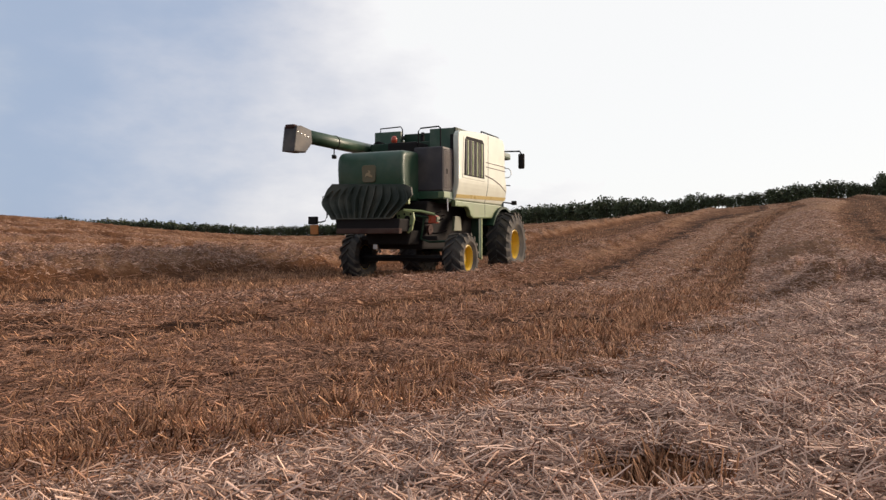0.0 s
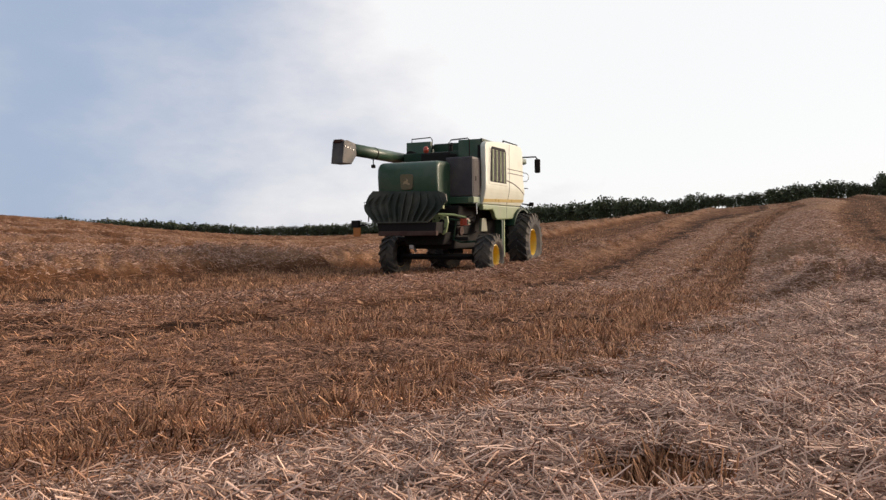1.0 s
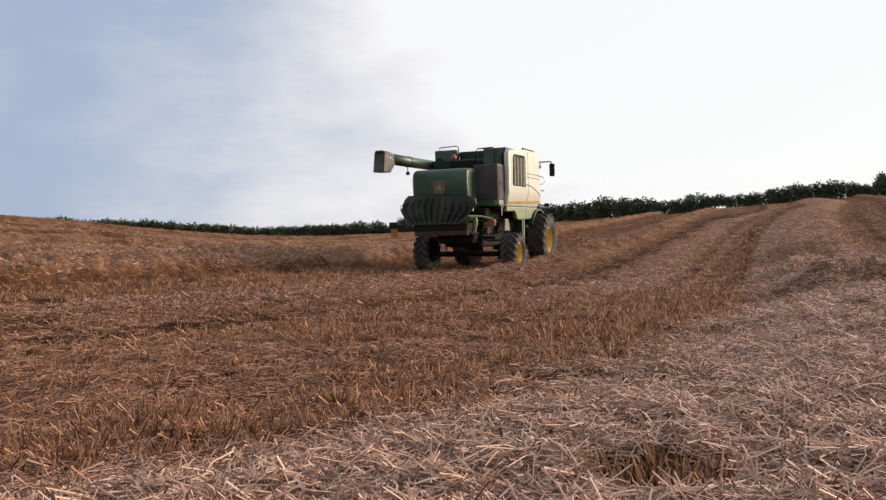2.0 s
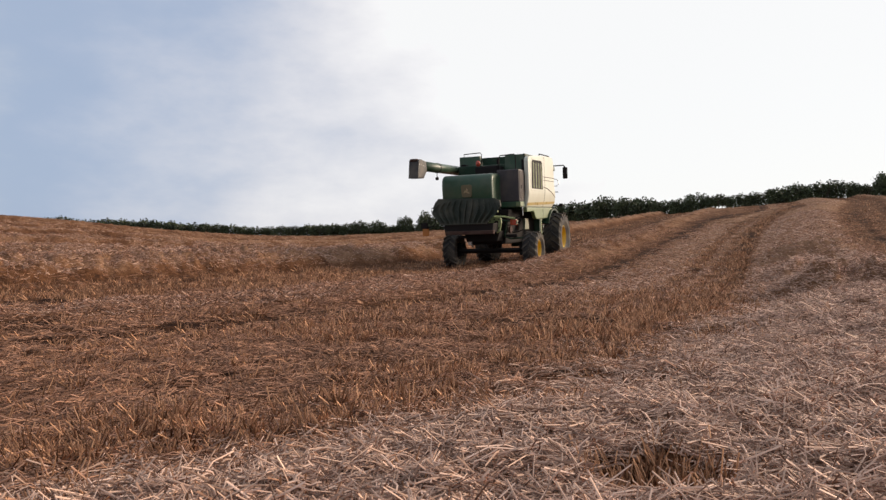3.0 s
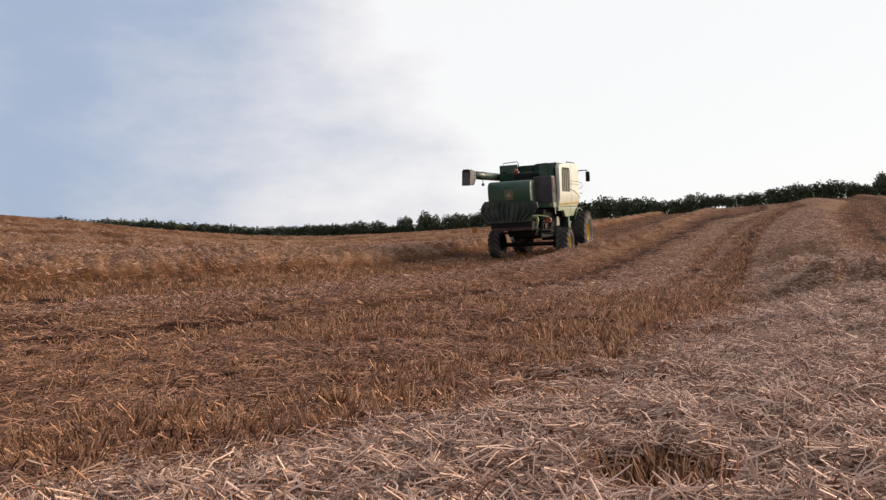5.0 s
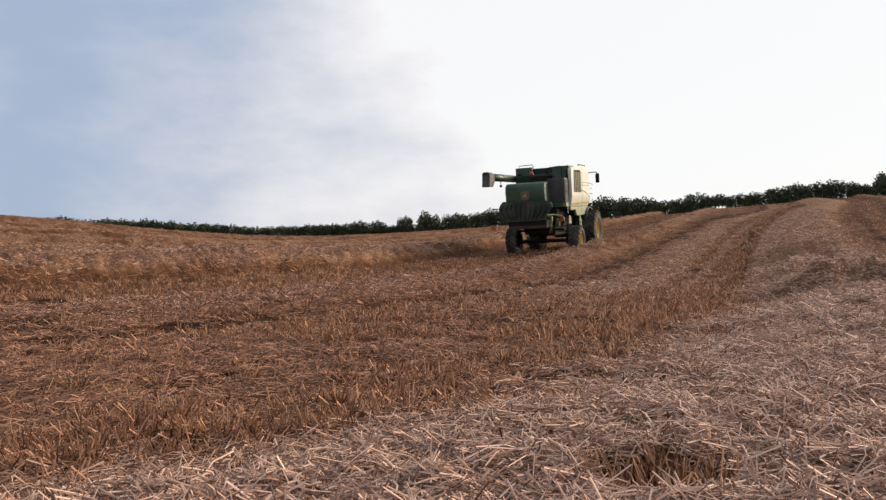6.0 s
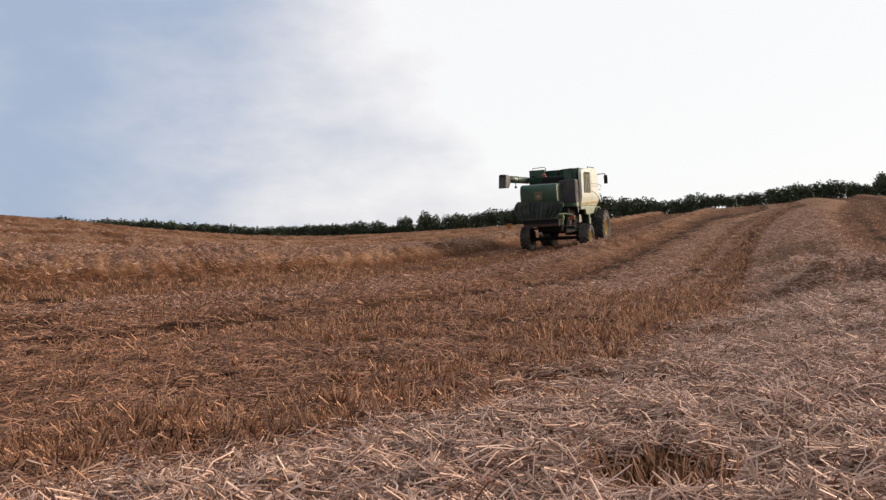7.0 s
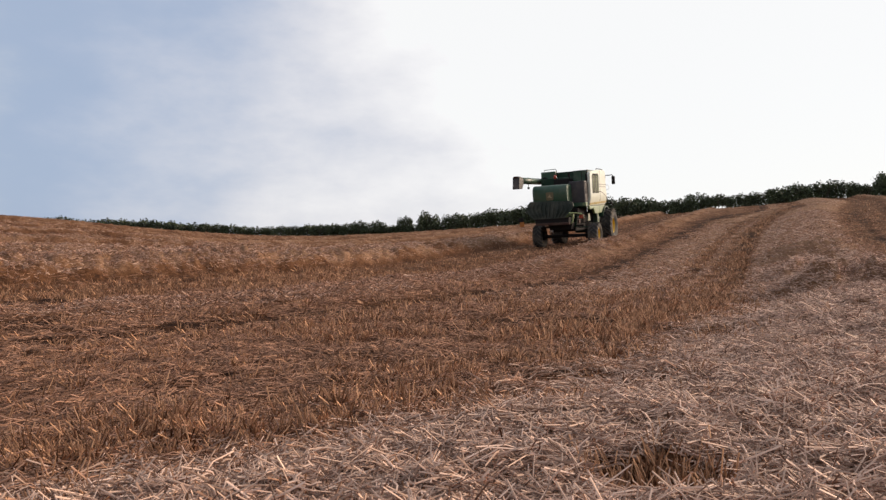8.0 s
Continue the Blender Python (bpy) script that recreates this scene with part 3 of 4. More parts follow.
def build_harvester():
    root = new("combine_harvester")
    tagged(root, "green combine harvester with yellow wheels and sky sheen painted on one side, driving off", "combine harvester")
    wheels = [
        wheel("front_wheel", FRONT_R, 0.66, 0.41, 20, root, 1.36, WHEELBASE, 1, "large front wheel with yellow rim"),
        wheel("front_wheel", FRONT_R, 0.66, 0.41, 20, root, -1.36, WHEELBASE, -1, "large front wheel with yellow rim"),
        wheel("rear_wheel", REAR_R, 0.50, 0.31, 16, root, 1.48, 0.0, 1, "small rear steering wheel with yellow rim"),
        wheel("rear_wheel", REAR_R, 0.50, 0.31, 16, root, -1.32, 0.0, -1, "small rear steering wheel with yellow rim")]

    # underside
    part("chassis", block(-0.65, 0.62, -0.35, 3.9, 0.80, 1.95, 0.06, taper=(-0.2, -0.1)), BLACK, root, "dark dusty underside")
    bm = block(-1.15, 1.15, -0.10, 0.10, 0.50, 0.66, 0.03)
    tube([(-1.15, -0.16, 0.62), (1.15, -0.16, 0.62)], 0.035, bm)
    part("rear_axle", bm, BLACK, root)
    part("front_axle", block(-1.05, 1.05, WHEELBASE - 0.2, WHEELBASE + 0.2, 0.68, 1.10, 0.05), GREEN_DARK, root)
    part("sieve_box", block(-0.50, 0.55, -0.95, 0.6, 0.92, 1.25, 0.03, taper=(-0.1, 0)), BLACK, root)
    bm = tube([(-0.62, -0.55, 1.25), (-0.56, -0.50, 0.95), (-0.48, -0.40, 0.72)], 0.035)
    block(-0.60, -0.47, -0.56, -0.46, 0.80, 0.97, 0.01, bm)
    part("steering_ram", bm, STEEL, root, "worn bare steel ram")
    part("feeder_house", block(-0.65, 0.65, 4.2, 6.0, 0.55, 1.35, 0.05, taper=(0.02, 0.2)), GREEN_DARK, root)
    part("body", block(-1.20, 1.13, 0.05, 3.75, 1.92, 3.02, 0.05), GREEN_DARK, root)

    # rear hood
    bm = plate([(-1.02, 1.95), (-1.13, 2.35), (-1.16, 2.70)] + arc(-0.90, 2.86, 0.25, 175, 95, 7) + [(0.6, 3.16), (0.6, 1.95)], 0, -1.25, 0.50, 0.13, seg=5)
    hood = part("rear_hood", bm, GREEN, root, "rounded dark green rear hood", smooth=True)
    yb = -1.15
    badge = part("badge", plate(arc(-0.24, 2.70, 0.07, 0, 90, 4) + arc(-0.48, 2.70, 0.07, 90, 180, 4) + arc(-0.46, 2.44, 0.07, 180, 270, 4) + arc(-0.26, 2.44, 0.07, 270, 360, 4), 1, yb - 0.025, yb + 0.06, 0.006), BADGE, hood, "brown shield badge with a plain leaping shape")
    bm = plate([(-0.46, 2.50), (-0.40, 2.53), (-0.34, 2.50), (-0.26, 2.48), (-0.27, 2.53), (-0.33, 2.56), (-0.31, 2.62), (-0.37, 2.66), (-0.36, 2.60), (-0.43, 2.58)], 1, yb - 0.037, yb - 0.02, 0)
    part("badge_shape", bm, BADGE_SHAPE, badge)
    part("latch", block(-0.47, -0.42, -1.21, -1.12, 2.20, 2.26, 0.01), BLACK, hood)

    # straw spreader with its curved vanes, folded up behind the hood
    bm = bmesh.new()
    out = [(-1.34, 2.36), (-1.44, 2.24), (-1.50, 2.06), (-1.30, 1.80), (-1.08, 1.52), (0.42, 1.52), (0.62, 1.78), (0.84, 2.04), (0.78, 2.22), (0.58, 2.30)]
    slant = [(x, -1.52 + 0.37 * (z - 1.52), z) for x, z in out]
    lo, hi = [bm.verts.new(p) for p in slant], [bm.verts.new((x, y + 0.06, z)) for x, y, z in slant]
    bm.faces.new(lo)
    bm.faces.new(hi[::-1])
    for k in range(len(lo)):
        bm.faces.new([lo[k], hi[k], hi[(k + 1) % len(lo)], lo[(k + 1) % len(lo)]])
    spreader = part("straw_spreader", bm, VANE, root, "dark ribbed straw spreader plate")
    for k in range(11):
        f = (k - 5) / 5.0
        bm = bmesh.new()
        rows = []
        for t in np.linspace(0, 1, 9):
            xb, xm = -0.33 + f * 0.70, -0.33 + f * 1.06
            bow = math.sin(math.pi * 0.5 * min(1.0, t / 0.72)) if t < 0.72 else 1.0 - 0.9 * (t - 0.72)
            x = xb + (xm - xb) * bow ** 1.4
            z = 1.54 + (0.76 - 0.10 * abs(f) ** 2) * t
            y = -1.53 + 0.37 * (z - 1.52)
            deep = 0.10 * math.sin(math.pi * min(1, 0.25 + 0.62 * t)) + 0.02
            lean = 0.07 * f
            rows.append([bm.verts.new(p) for p in ((x - 0.016, y, z), (x - 0.014 + lean, y - deep, z - 0.04), (x + 0.014 + lean, y - deep, z - 0.04), (x + 0.016, y, z))])
        for a, b in zip(rows, rows[1:]):
            for i in range(4):
                bm.faces.new([a[i], a[(i + 1) % 4], b[(i + 1) % 4], b[i]])
        bm.faces.new(rows[0])
        bm.faces.new(rows[-1][::-1])
        part("vane", bm, VANE, spreader)
    part("edge_bar", tube([(-1.08, -1.62, 1.51), (0.44, -1.62, 1.51)], 0.018), VANE, spreader)
    part("chopper_housing", block(-1.02, 0.60, -1.52, -0.75, 1.22, 1.51, 0.03, taper=(-0.04, 0)), BLACK, root)
    part("chopper_lip", block(-0.98, 0.66, -1.60, -1.46, 1.17, 1.29, 0.02), RUST, root, "rusty brown steel lip")

    # marker lamps on arms
    arm = part("marker_arm", tube([(-1.38, -1.25, 1.98), (-1.46, -1.25, 1.92), (-1.455, -1.25, 1.72), (-1.46, -1.25, 1.57), (-1.52, -1.25, 1.48), (-1.62, -1.25, 1.455), (-1.85, -1.25, 1.455)], 0.017), BLACK, root)
    part("arm_loop", tube([(-1.44, -1.25, 2.08), (-1.58, -1.25, 2.06), (-1.585, -1.25, 1.96), (-1.53, -1.25, 1.82), (-1.46, -1.25, 1.80)], 0.012), BLACK, arm)
    part("lamp_box", block(-1.96, -1.73, -1.31, -1.21, 1.40, 1.59, 0.015), BLACK, arm)
    part("reflector_board", block(-1.91, -1.69, -1.29, -1.26, 1.16, 1.395, 0.008), ORANGE, arm, "faded orange reflector board")
    bar = part("lamp_bar", tube([(0.35, -0.95, 1.64), (1.05, -0.35, 1.52)], 0.025), GREEN_DARK, root)
    part("rear_lamp", block(0.86, 1.06, -0.52, -0.34, 1.42, 1.60, 0.02), RED, bar, "red rear lamp")
    part("lamp_cap", block(1.06, 1.09, -0.51, -0.35, 1.44, 1.58, 0.008), GUARD, bar)

    # belt drive bracket beside the spreader
    bm = plate([(0.42, 1.72), (0.72, 1.66), (0.74, 1.50), (0.68, 1.25), (0.58, 1.18), (0.50, 1.26), (0.44, 1.48), (0.30, 1.50), (0.28, 1.66)], 1, -1.02, -0.96, 0.012)
    brk = part("drive_bracket", bm, LIME, root, "faded yellow-green drive bracket")
    bm = spin([(-0.03, 0.02), (-0.03, 0.065), (0.03, 0.065), (0.03, 0.02)], 18)
    bmesh.ops.transform(bm, matrix=Matrix.Translation((0.58, -1.04, 1.52)) @ Matrix.Rotation(radians(90), 4, "Z"), verts=bm.verts)
    part("pulley", bm, BLACK, brk)
    for bx, bz in ((0.66, 1.62), (0.50, 1.62), (0.58, 1.34), (0.36, 1.58)):
        part("bolt", tube([(bx, -1.035, bz), (bx, -1.0, bz)], 0.024, sides=8), BLACK, brk)
    part("adjuster_slot", plate(arc(0.58, 1.40, 0.10, 200, 340, 7) + arc(0.58, 1.40, 0.075, 340, 200, 7), 1, -1.03, -1.0, 0), BLACK, brk)
    part("tension_arm", tube([(0.45, -1.0, 1.72), (0.75, -0.7, 1.70), (1.05, -0.5, 1.62)], 0.03), LIME, brk)
    part("hinge_block", block(0.55, 0.66, -1.15, -1.05, 1.85, 2.08, 0.015), LIME, brk)
    part("side_strut", tube([(0.78, -0.55, 1.6), (0.66, -0.5, 1.05), (0.84, -0.4, 0.98), (1.25, -0.1, 1.0)], 0.028), GREEN_DARK, root)

    for k, (y0, z0, sagz) in enumerate(((-0.62, 1.70, 0.10), (-0.50, 1.62, 0.16), (-0.40, 1.78, 0.12), (-0.30, 1.50, 0.18))):
        pts = [(0.30 + 0.9 * t, y0 + 0.12 * t, z0 - sagz * 4 * t * (1 - t) - 0.08 * k * t) for t in np.linspace(0, 1, 7)]
        part("hose", tube(pts, 0.016 + 0.004 * (k % 2), sides=6), BLACK, root)
    bm = spin([(-0.03, 0.02), (-0.03, 0.13), (-0.015, 0.11), (0.015, 0.11), (0.03, 0.13), (0.03, 0.02)], 20)
    bmesh.ops.transform(bm, matrix=Matrix.Translation((0.80, -0.30, 1.27)), verts=bm.verts)
    part("drive_pulley", bm, RUST, root, "rusty belt pulley")
    part("cross_beam", block(-1.0, 1.05, -0.42, -0.30, 1.02, 1.12, 0.02), BLACK, root)
    part("knuckle", block(1.02, 1.16, -0.12, 0.14, 0.42, 0.82, 0.03), BLACK, root)
    part("knuckle", block(-1.16, -1.02, -0.12, 0.14, 0.42, 0.82, 0.03), BLACK, root)
    part("tie_rod", tube([(-1.05, -0.26, 0.60), (1.05, -0.26, 0.60)], 0.022), BLACK, root)
    part("step_peg", tube([(1.2, 3.80, 2.58), (1.40, 3.82, 2.57)], 0.014), BLACK, root)
    part("corner_lamp", block(1.10, 1.22, 3.62, 3.72, 3.58, 3.70, 0.02), RED, root, "small red corner lamp")

    # cooling screen housing
    box = part("cooling_box", block(0.38, 1.145, -0.30, 0.34, 2.19, 3.24, 0.035), SCREEN, root, "dark grey cooling screen housing")
    for k in range(7):
        y = -0.25 + 0.072 * k
        part("slat", block(1.140, 1.165, y, y + 0.030, 2.24, 3.18, 0.004), SLAT, box)
    part("box_handle", block(1.16, 1.18, -0.14, -0.11, 2.6, 2.72, 0.005), BLACK, box)
    part("box_base", block(0.30, 1.16, -0.30, 0.50, 2.00, 2.185, 0.02), GREEN, root)
    part("corner_plate", block(1.02, 1.18, -0.31, 0.03, 2.03, 2.17, 0.012), GREEN_LOW_SHEEN, root, "green corner plate with sky sheen painted in")
    part("work_light", tube([(0.45, -0.28, 1.93), (0.45, -0.2, 1.95)], 0.045), STEEL, root)

    # side panel with its grille; sky reflection is painted pale over its green
    def tuck(bm):
        """Draw the panel's foot inwards, as the pressed sheet is curved."""
        for z in (2.12, 2.24, 2.34, 2.44, 2.52):
            bmesh.ops.bisect_plane(bm, geom=bm.verts[:] + bm.edges[:] + bm.faces[:], plane_co=(0, 0, z), plane_no=(0, 0, 1))
        for v in bm.verts:
            if v.co.z < 2.52:
                v.co.x -= 0.11 * ((2.52 - v.co.z) / 0.52) ** 1.6
        return bm

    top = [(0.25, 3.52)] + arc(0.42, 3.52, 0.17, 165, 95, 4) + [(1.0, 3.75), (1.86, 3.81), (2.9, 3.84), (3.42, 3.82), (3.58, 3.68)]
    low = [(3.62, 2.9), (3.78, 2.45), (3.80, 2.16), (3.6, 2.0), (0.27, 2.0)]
    panel = part("side_panel", tuck(plate(top + low, 0, 1.16, 1.31, 0.05, seg=3)), GREEN_SHEEN, root, "glossy green side panel with sky reflection painted pale")
    part("grille_frame", plate([(0.50, 2.55), (2.02, 2.55), (2.00, 3.58), (1.87, 3.68), (0.70, 3.65), (0.56, 3.54)], 0, 1.285, 1.322, 0.012), GREEN_SHEEN, panel)
    grille = part("grille_back", plate([(0.58, 2.62), (1.95, 2.62), (1.92, 3.53), (1.82, 3.61), (0.74, 3.59), (0.63, 3.50)], 0, 1.30, 1.327, 0), BLACK, panel)
    for k in range(12):
        y = 0.66 + k * 0.107
        part("grille_slat", block(1.326, 1.345, y, y + 0.045, 2.64, 3.51, 0.005), LIME if k % 3 == 1 else GREY, grille)
    for z0, y0, y1 in ((3.06, 2.10, 3.64), (2.94, 2.10, 3.66)):
        part("panel_groove", block(1.306, 1.314, y0, y1, z0, z0 + 0.018, 0), RUST, panel)
    part("panel_seam", tuck(block(1.306, 1.314, 2.25, 2.27, 2.02, 3.78, 0)), GREY, panel)
    part("gold_stripe", tuck(plate([(0.28, 2.05), (3.76, 2.13), (3.78, 2.22), (0.28, 2.14)], 0, 1.305, 1.316, 0)), STRIPE, panel, "thin golden stripe")
    part("curved_stripe", tuck(plate([(1.95, 2.74), (2.6, 2.68), (3.2, 2.56), (3.74, 2.38), (3.74, 2.36), (3.2, 2.53), (2.6, 2.65), (1.95, 2.71)], 0, 1.306, 1.315, 0)), RUST, panel)
    skirt = [(0.27, 1.99), (0.29, 1.84), (0.70, 1.84)] + arc(0.95, 1.52, 0.34, 95, 20, 6) + [(1.45, 1.58), (3.10, 1.62)] + [(3.35, 1.75), (3.62, 1.99)]
    part("side_skirt", plate(skirt, 0, 1.09, 1.22, 0.03), GREEN_LOW_SHEEN, root, "green lower side skirt with sky sheen painted in")
    part("skirt_seam", block(1.216, 1.224, 2.25, 2.27, 1.62, 1.97, 0), GREY, root)
    part("back_post", block(1.06, 1.17, 0.30, 0.44, 1.9, 3.60, 0.02), BLACK, root)
    part("hanging_strap", tube([(1.17, -0.1, 2.02), (1.19, -0.12, 1.72)], 0.014), WHITE, root)
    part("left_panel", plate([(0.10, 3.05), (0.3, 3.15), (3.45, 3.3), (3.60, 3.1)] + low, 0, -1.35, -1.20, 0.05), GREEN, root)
    part("left_skirt", plate(skirt, 0, -1.34, -1.21, 0.03), GREEN, root)
    part("support_post", block(1.12, 1.19, 2.10, 2.16, 0.50, 1.62, 0.015), LIME, root, "pale green upright post")
    part("side_guard", block(0.95, 1.17, 1.95, 2.12, 0.55, 1.66, 0.02), GREEN_DARK, root)
    part("inner_guard", block(0.92, 1.0, 0.70, 1.20, 1.25, 1.62, 0.02, taper=(0, 0.08)), GUARD, root, "faded pale guard plate")
    part("fender", plate(arc(3.6, 0.9, 1.06, 25, 150, 10) + arc(3.6, 0.9, 1.0, 150, 25, 10), 0, 0.85, 1.30, 0.0), GREEN_DARK, root)

    # grain tank and what stands on it
    tank = part("grain_tank", block(-1.30, 1.12, 0.55, 3.2, 2.95, 3.50, 0.03), GREEN_DARK, root)
    part("tank_wing", block(-1.40, -0.62, 0.95, 1.10, 3.20, 3.86, 0.02), GREEN, tank)
    part("tank_wing", block(-0.62, 0.42, 1.15, 1.28, 3.40, 3.80, 0.02), GREEN_DARK, tank)
    part("tank_wing", block(0.42, 1.13, 0.50, 0.66, 3.20, 3.79, 0.02), GREEN, tank)
    part("tank_side", block(1.06, 1.13, 0.5, 3.2, 3.4, 3.80, 0.02), GREEN_DARK, tank)
    part("tank_side", block(-1.40, -1.33, 1.0, 3.2, 3.4, 3.85, 0.02), GREEN_DARK, tank)
    part("engine_cover", block(-0.45, 0.36, -0.1, 0.9, 3.05, 3.42, 0.06), BLACK, root)
    part("exhaust", tube([(0.10, 0.75, 3.2), (0.10, 0.75, 3.66), (0.14, 0.70, 3.72)], 0.055), BLACK, root)
    part("hand_rail", tube([(-1.22, 0.95, 3.86), (-1.22, 0.95, 3.95), (-0.62, 0.95, 3.97), (-0.57, 0.95, 3.90), (-0.57, 0.95, 3.55)], 0.016), BLACK, root)
    part("hand_rail", tube([(0.38, -0.05, 3.2), (0.38, -0.05, 3.66), (0.44, -0.05, 3.73), (0.92, -0.05, 3.75), (0.97, -0.05, 3.70), (0.97, -0.05, 3.2)], 0.018), BLACK, root)
    part("roof_rail", tube([(1.2, 2.0, 3.78), (1.2, 2.05, 3.88), (1.2, 3.3, 3.88), (1.2, 3.5, 3.80)], 0.02), BLACK, root)
    part("tank_cover", block(-0.9, 0.7, 1.4, 3.0, 3.72, 3.80, 0.02), GREY, tank)
    bm = bmesh.new()
    bmesh.ops.create_uvsphere(bm, u_segments=14, v_segments=10, radius=0.08, matrix=Matrix.Translation((-0.47, 0.3, 3.54)) @ Matrix.Diagonal((1, 1, 1.35, 1)))
    bc = part("beacon", bm, RED, root, "red-orange beacon lamp", smooth=True)
    part("beacon_post", tube([(-0.47, 0.3, 3.10), (-0.47, 0.3, 3.47)], 0.025), BLACK, bc)

    # unloading auger folded back along the tank
    bm = tube([(-1.51, 1.05, 3.40), (-1.51, -0.6, 3.40), (-1.51, -2.25, 3.40)], 0.16, sides=20)
    auger = part("unloading_auger", bm, GREEN, root, "long green unloading auger tube", smooth=True)
    part("auger_joint", tube([(-1.12, 0.62, 3.42), (-1.12, 0.82, 3.42)], 0.16, sides=18), BLACK, auger)
    bm = spin([(-0.02, 0.155), (-0.02, 0.17), (0.02, 0.17), (0.02, 0.155)], 20)
    bmesh.ops.transform(bm, matrix=pose(-1.51, -0.85, 3.40, 0, 0, 90), verts=bm.verts)
    part("auger_band", bm, BLACK, auger)
    sp = part("spout", plate([(-2.06, 3.53), (-2.45, 3.58), (-2.62, 3.55), (-2.72, 2.98), (-2.28, 2.99), (-2.02, 3.24)], 0, -1.68, -1.34, 0.025), GREY, auger, "dark grey rubber auger spout")
    part("spout_flap", block(-1.64, -1.40, -2.66, -2.50, 3.50, 3.59, 0.035, seg=3), RUST, sp)
    for k in range(4):
        part("bolt", tube([(-1.328, -2.2 - 0.13 * k, 3.36 + 0.02 * k), (-1.35, -2.2 - 0.13 * k, 3.36 + 0.02 * k)], 0.014, None, 8), STEEL, sp)
    bm = tube([(-1.51, -0.85, 3.24), (-1.51, -0.85, 3.10)], 0.014)
    block(-1.56, -1.46, -0.9, -0.8, 3.0, 3.10, 0.03, bm)
    part("auger_lamp", bm, BLACK, auger, "small black work lamp")

    # cab
    cab = part("cab", block(-0.95, 0.86, 3.55, 4.9, 1.75, 3.42, 0.08, taper=(0.05, 0.12)), GLASS, root, "glazed driver's cab")
    part("cab_roof", block(-1.0, 1.0, 3.35, 5.05, 3.42, 3.62, 0.07), GREEN, cab)
    for sx in (1, -1):
        arm = part("mirror_arm", tube([(sx * 0.98, 3.9, 3.56), (sx * 1.32, 4.15, 3.58), (sx * 1.52, 4.28, 3.59), (sx * 1.58, 4.28, 3.50)], 0.022), BLACK, root)
        part("mirror", block(sx * 1.57 - 0.09, sx * 1.57 + 0.09, 4.25, 4.36, 3.08, 3.52, 0.045, seg=3), BLACK, arm, "tall black wing mirror")
    part("grab_handle", tube([(1.2, 3.72, 3.06), (1.36, 3.78, 3.05), (1.42, 3.80, 2.98), (1.43, 3.80, 2.88), (1.37, 3.79, 2.80), (1.2, 3.74, 2.78)], 0.013), STEEL, root)
    bm = tube([(1.15, 3.95, 2.10), (1.45, 4.0, 2.06)], 0.02)
    block(1.38, 1.52, 3.95, 4.05, 2.02, 2.14, 0.02, bm)
    part("side_lamp", bm, BLACK, root)
    part("step_platform", block(1.05, 1.45, 3.9, 4.6, 1.72, 1.78, 0.01), BLACK, root)
    return root, wheels


harvester, harvester_wheels = build_harvester()


# ---- hedge of bushes and small trees along the far side ----
def leaf_cloud(blobs, count, size, rng):
    """Small leaf blades spread through the outer part of some rounded masses."""
    V = []
    for c, r in blobs:
        n = int(count * (r[0] * r[2]) / sum(b[1][0] * b[1][2] for b in blobs))
        d = rng.normal(0, 1, (n, 3))
        d /= np.linalg.norm(d, axis=1, keepdims=True)
        k = rng.random((n, 1)) ** 0.35 * (0.86 + 0.3 * rng.random((n, 1)))
        p = np.array(c) + d * k * np.array(r)
        a = rng.normal(0, 1, (n, 3))
        a /= np.linalg.norm(a, axis=1, keepdims=True)
        b = np.cross(a, rng.normal(0, 1, (n, 3)))
        b /= np.linalg.norm(b, axis=1, keepdims=True)
        s = size * (0.6 + 0.8 * rng.random((n, 1)))
        V.append(np.stack([p - a * s, p + b * s * 0.55, p + a * s, p - b * s * 0.55], 1))
    V = np.concatenate(V)
    return V.reshape(-1, 3), np.arange(len(V) * 4).reshape(-1, 4)


def bush(seed, height, spread, gap, leaves):
    """One hedge bush: stems, boughs and a crown of leaves; gap: bare height under the crown."""
    rng = np.random.default_rng(seed)
    root = new("hedge_tree")
    tagged(root, "dark green clipped hedge tree at the field's edge", "tree", "hedge along the field")
    bm = bmesh.new()
    blobs = []
    for k in range(3):
        x, y = rng.normal(0, spread * 0.16, 2)
        top = Vector((x * 1.6, y * 1.6, height * 0.62))
        tube([(x, y, -1.8), (x * 1.2, y * 1.2, height * 0.25), tuple(top)], 0.10, bm, 6, 0.04)
        for j in range(3):
            e = top + Vector((rng.normal(0, spread * 0.3), rng.normal(0, spread * 0.25), height * 0.2 * rng.random()))
            tube([(x * 1.2, y * 1.2, height * (0.3 + 0.1 * j)), tuple(e)], 0.05, bm, 5, 0.015)
    part("trunk", bm, BARK, root)
    for k in range(14):
        x = ((k % 7) / 3.0 - 1.0) * spread * 0.5 + rng.normal(0, 0.15)
        low = k < 7
        r = (0.17 + 0.05 * rng.random()) * spread
        top = height * (0.55 + 0.15 * rng.random()) if low else height * (0.86 + 0.14 * rng.random()) * (1.0 - 0.30 * abs(x) / spread)
        bottom = gap if low else height * 0.3
        blobs.append(((x, rng.normal(0, spread * 0.08), (top + bottom) / 2), (r, r * 0.9, (top - bottom) / 2)))
    V, F = leaf_cloud(blobs, leaves, 0.19, rng)
    me = mesh_from("crown", V, F)
    me.materials.append(LEAF)
    crown = new("crown", me)
    crown.parent = root
    return root


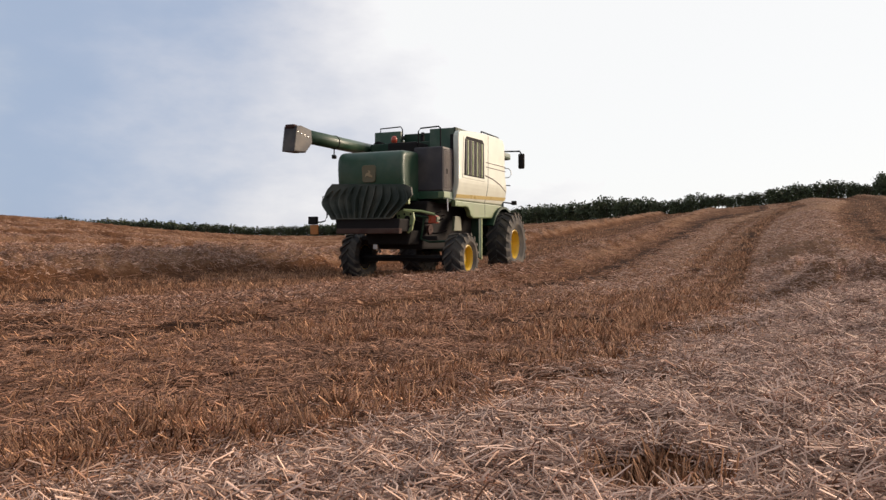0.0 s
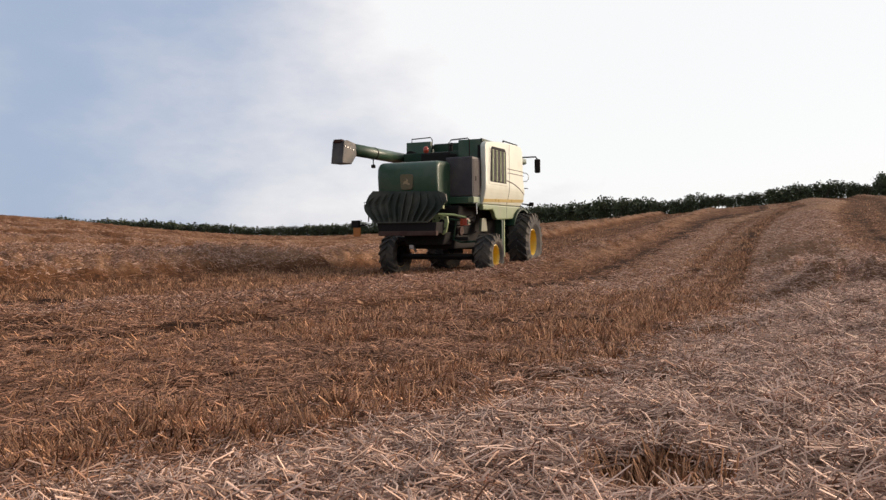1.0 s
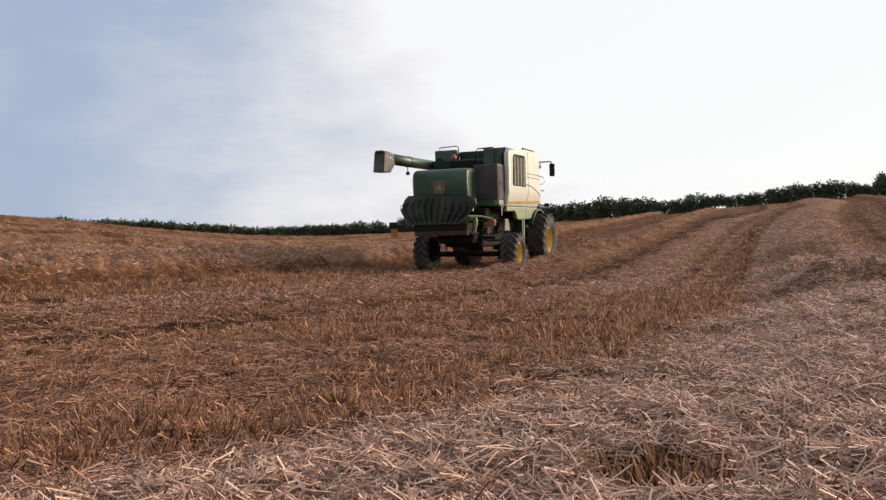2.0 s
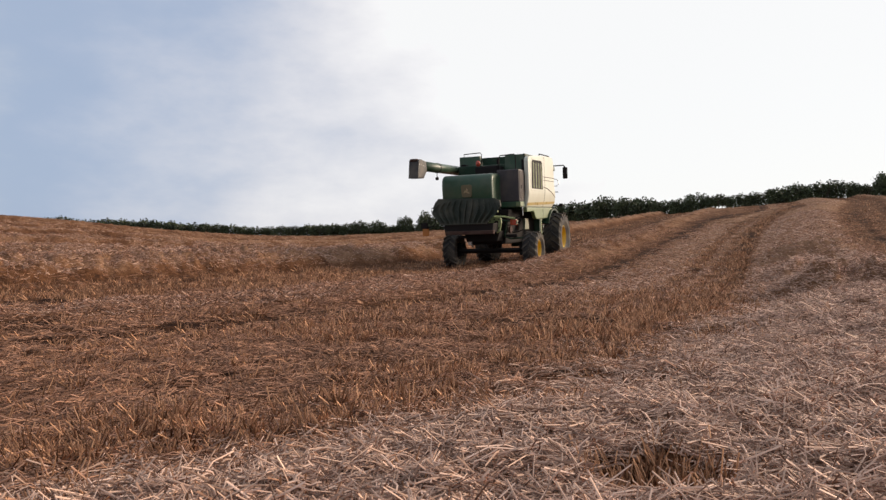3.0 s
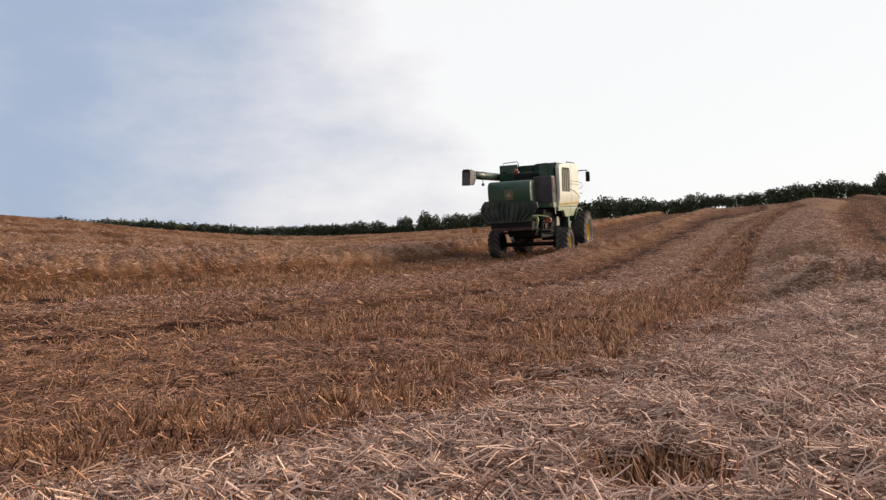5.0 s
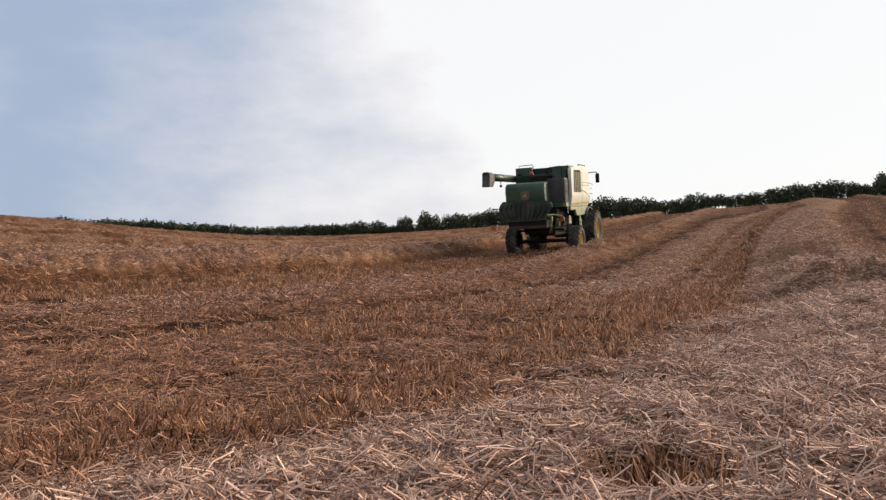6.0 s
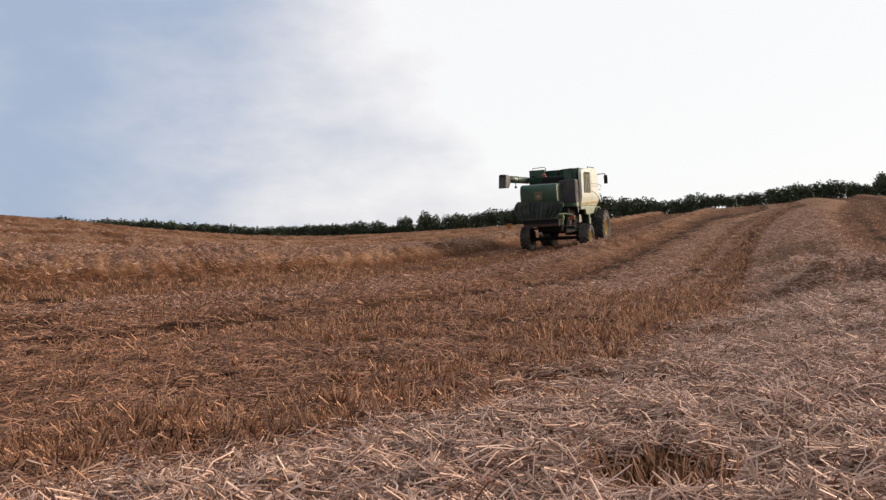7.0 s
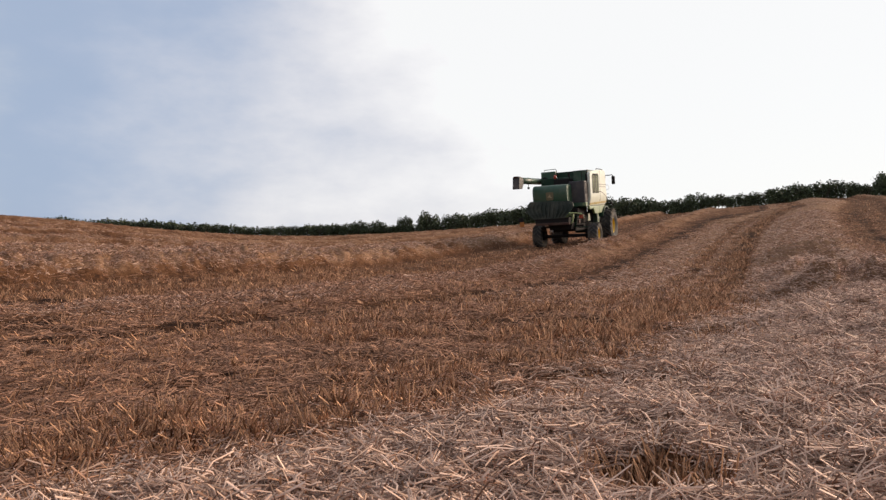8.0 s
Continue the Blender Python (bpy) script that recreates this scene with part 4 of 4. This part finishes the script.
# the hedge's top as a slope from the eye, by bearing
TOP_A = np.array([-0.62, -0.45, -0.37, -0.294, -0.256, -0.218, -0.179, -0.141, -0.11, -0.07, 0.02, 0.05, 0.112, 0.165, 0.211, 0.25, 0.288, 0.303, 0.334, 0.361, 0.38, 0.418, 0.464, 0.495, 0.533, 0.552, 0.562, 0.587, 0.62, 0.75])
TOP_S = np.array([0.0460, 0.0420, 0.0376, 0.0336, 0.0312, 0.0322, 0.0330, 0.0352, 0.036, 0.036, 0.049, 0.0506, 0.0582, 0.0613, 0.069, 0.0705, 0.0682, 0.0659, 0.072, 0.0812, 0.0774, 0.0766, 0.0843, 0.092, 0.0966, 0.0925, 0.0889, 0.0989, 0.104, 0.110])


def build_hedge():
    rng = np.random.default_rng(11)
    kinds = [bush(20 + k, 3.6, 4.8, (-0.6, -0.5, 0.9, -0.6, 0.7, -0.5)[k], 2800) for k in range(6)]
    used = set()

    def plant(a, pick, high=None, wide=1.0):
        d = float(np.interp(a, BEAR, HEDGE)) + rng.normal(0, 0.6)
        x, y = a * d, d
        foot = float(lie(np.array([x]), np.array([y]))[0]) - 0.1
        top = 1.0 + d * float(np.interp(a, TOP_A, TOP_S)) if high is None else foot + high
        up = (top - foot) / 3.55 * rng.uniform(0.93, 1.05)
        across = wide * min(max(up, 0.75), 1.15) * rng.uniform(0.85, 1.1)
        m = Matrix.Translation((x, y, foot)) @ Matrix.Rotation(rng.uniform(-0.5, 0.5) + (math.pi if rng.random() < 0.5 else 0), 4, "Z") @ Matrix.Diagonal((across, across, up, 1))
        if pick in used:
            copy_thing(kinds[pick], m)
        else:
            kinds[pick].matrix_basis = m
            used.add(pick)
        return d

    a = -0.532
    while a < 0.74:
        thin = 0.365 < a < 0.405 or 0.55 < a < 0.585
        if -0.125 < a < 0.012:
            # a low stretch under single round-headed trees
            d = plant(a, int(rng.choice([0, 1, 3, 5])), 1.9)
        else:
            d = plant(a, int(rng.choice([2, 4] if thin else [0, 1, 3, 5])))
        a += rng.uniform(2.3, 3.1) * (1.45 if thin else 1.0) / d
    for a, high, wide in ((-0.112, 3.0, 0.62), (-0.088, 3.1, 0.62), (-0.051, 3.3, 0.60), (-0.020, 3.9, 0.66)):
        plant(a, int(rng.choice([0, 1, 3, 5])), high, wide)
    for k in range(6):
        if k not in used:
            plant(0.76 + 0.02 * k, k)


build_hedge()


# ---- what moves ----
PATH = ((0.0, -0.92, 18.14, 24.2), (0.5, -0.53, 19.13, 23.9), (1.0, -0.12, 20.2, 23.6), (1.5, 0.3, 21.31, 23.3), (2.0, 0.74, 22.45, 23.2),
        (2.5, 1.19, 23.62, 23.1), (3.0, 1.64, 24.82, 23.0), (3.5, 2.09, 26.01, 23.0), (4.0, 2.56, 27.2, 23.0), (4.5, 3.01, 28.41, 23.1),
        (5.0, 3.48, 29.63, 23.3), (5.5, 3.94, 30.84, 23.5), (6.0, 4.39, 32.04, 23.8), (6.5, 4.84, 33.26, 24.1), (7.0, 5.28, 34.45, 24.4),
        (7.5, 5.72, 35.62, 24.8), (8.0, 6.14, 36.73, 25.2))


def ground_pose(x, y, heading):
    """The harvester's pose on the field, from the ground under its wheels."""
    h = radians(heading)
    fwd, side = np.array((math.sin(h), math.cos(h))), np.array((math.cos(h), -math.sin(h)))
    p = np.array((x, y))

    def g(a, s):
        q = p + fwd * a + side * s
        return float(lie(np.array([q[0]]), np.array([q[1]]))[0])
    back, front = (g(0, 1.4) + g(0, -1.4)) / 2, (g(WHEELBASE, 1.4) + g(WHEELBASE, -1.4)) / 2
    left, right = (g(0, -1.4) + g(WHEELBASE, -1.4)) / 2, (g(0, 1.4) + g(WHEELBASE, 1.4)) / 2
    f = Vector((*(fwd * WHEELBASE), front - back)).normalized()
    s = Vector((*(side * 2.8), right - left)).normalized()
    up = s.cross(f).normalized()
    s = f.cross(up)
    m = Matrix((s, f, up)).transposed().to_4x4()
    m.translation = (x, y, back + 0.02)
    return m


def motions():
    walk(harvester, [(t, ground_pose(x, y, h)) for t, x, y, h in PATH])
    way, turns = 0.0, []
    for (t0, x0, y0, _), (t1, x1, y1, _) in zip(PATH, PATH[1:]):
        d = math.hypot(x1 - x0, y1 - y0) / 2
        turns += [(t0, way), (t0 + 0.25, way + d)]
        way += 2 * d
    turns.append((8.0, way))
    for hub in harvester_wheels:
        x, y, r = hub.location
        walk(hub, [(t, pose(x, y, r, -math.degrees(s / r))) for t, s in turns])


motions()
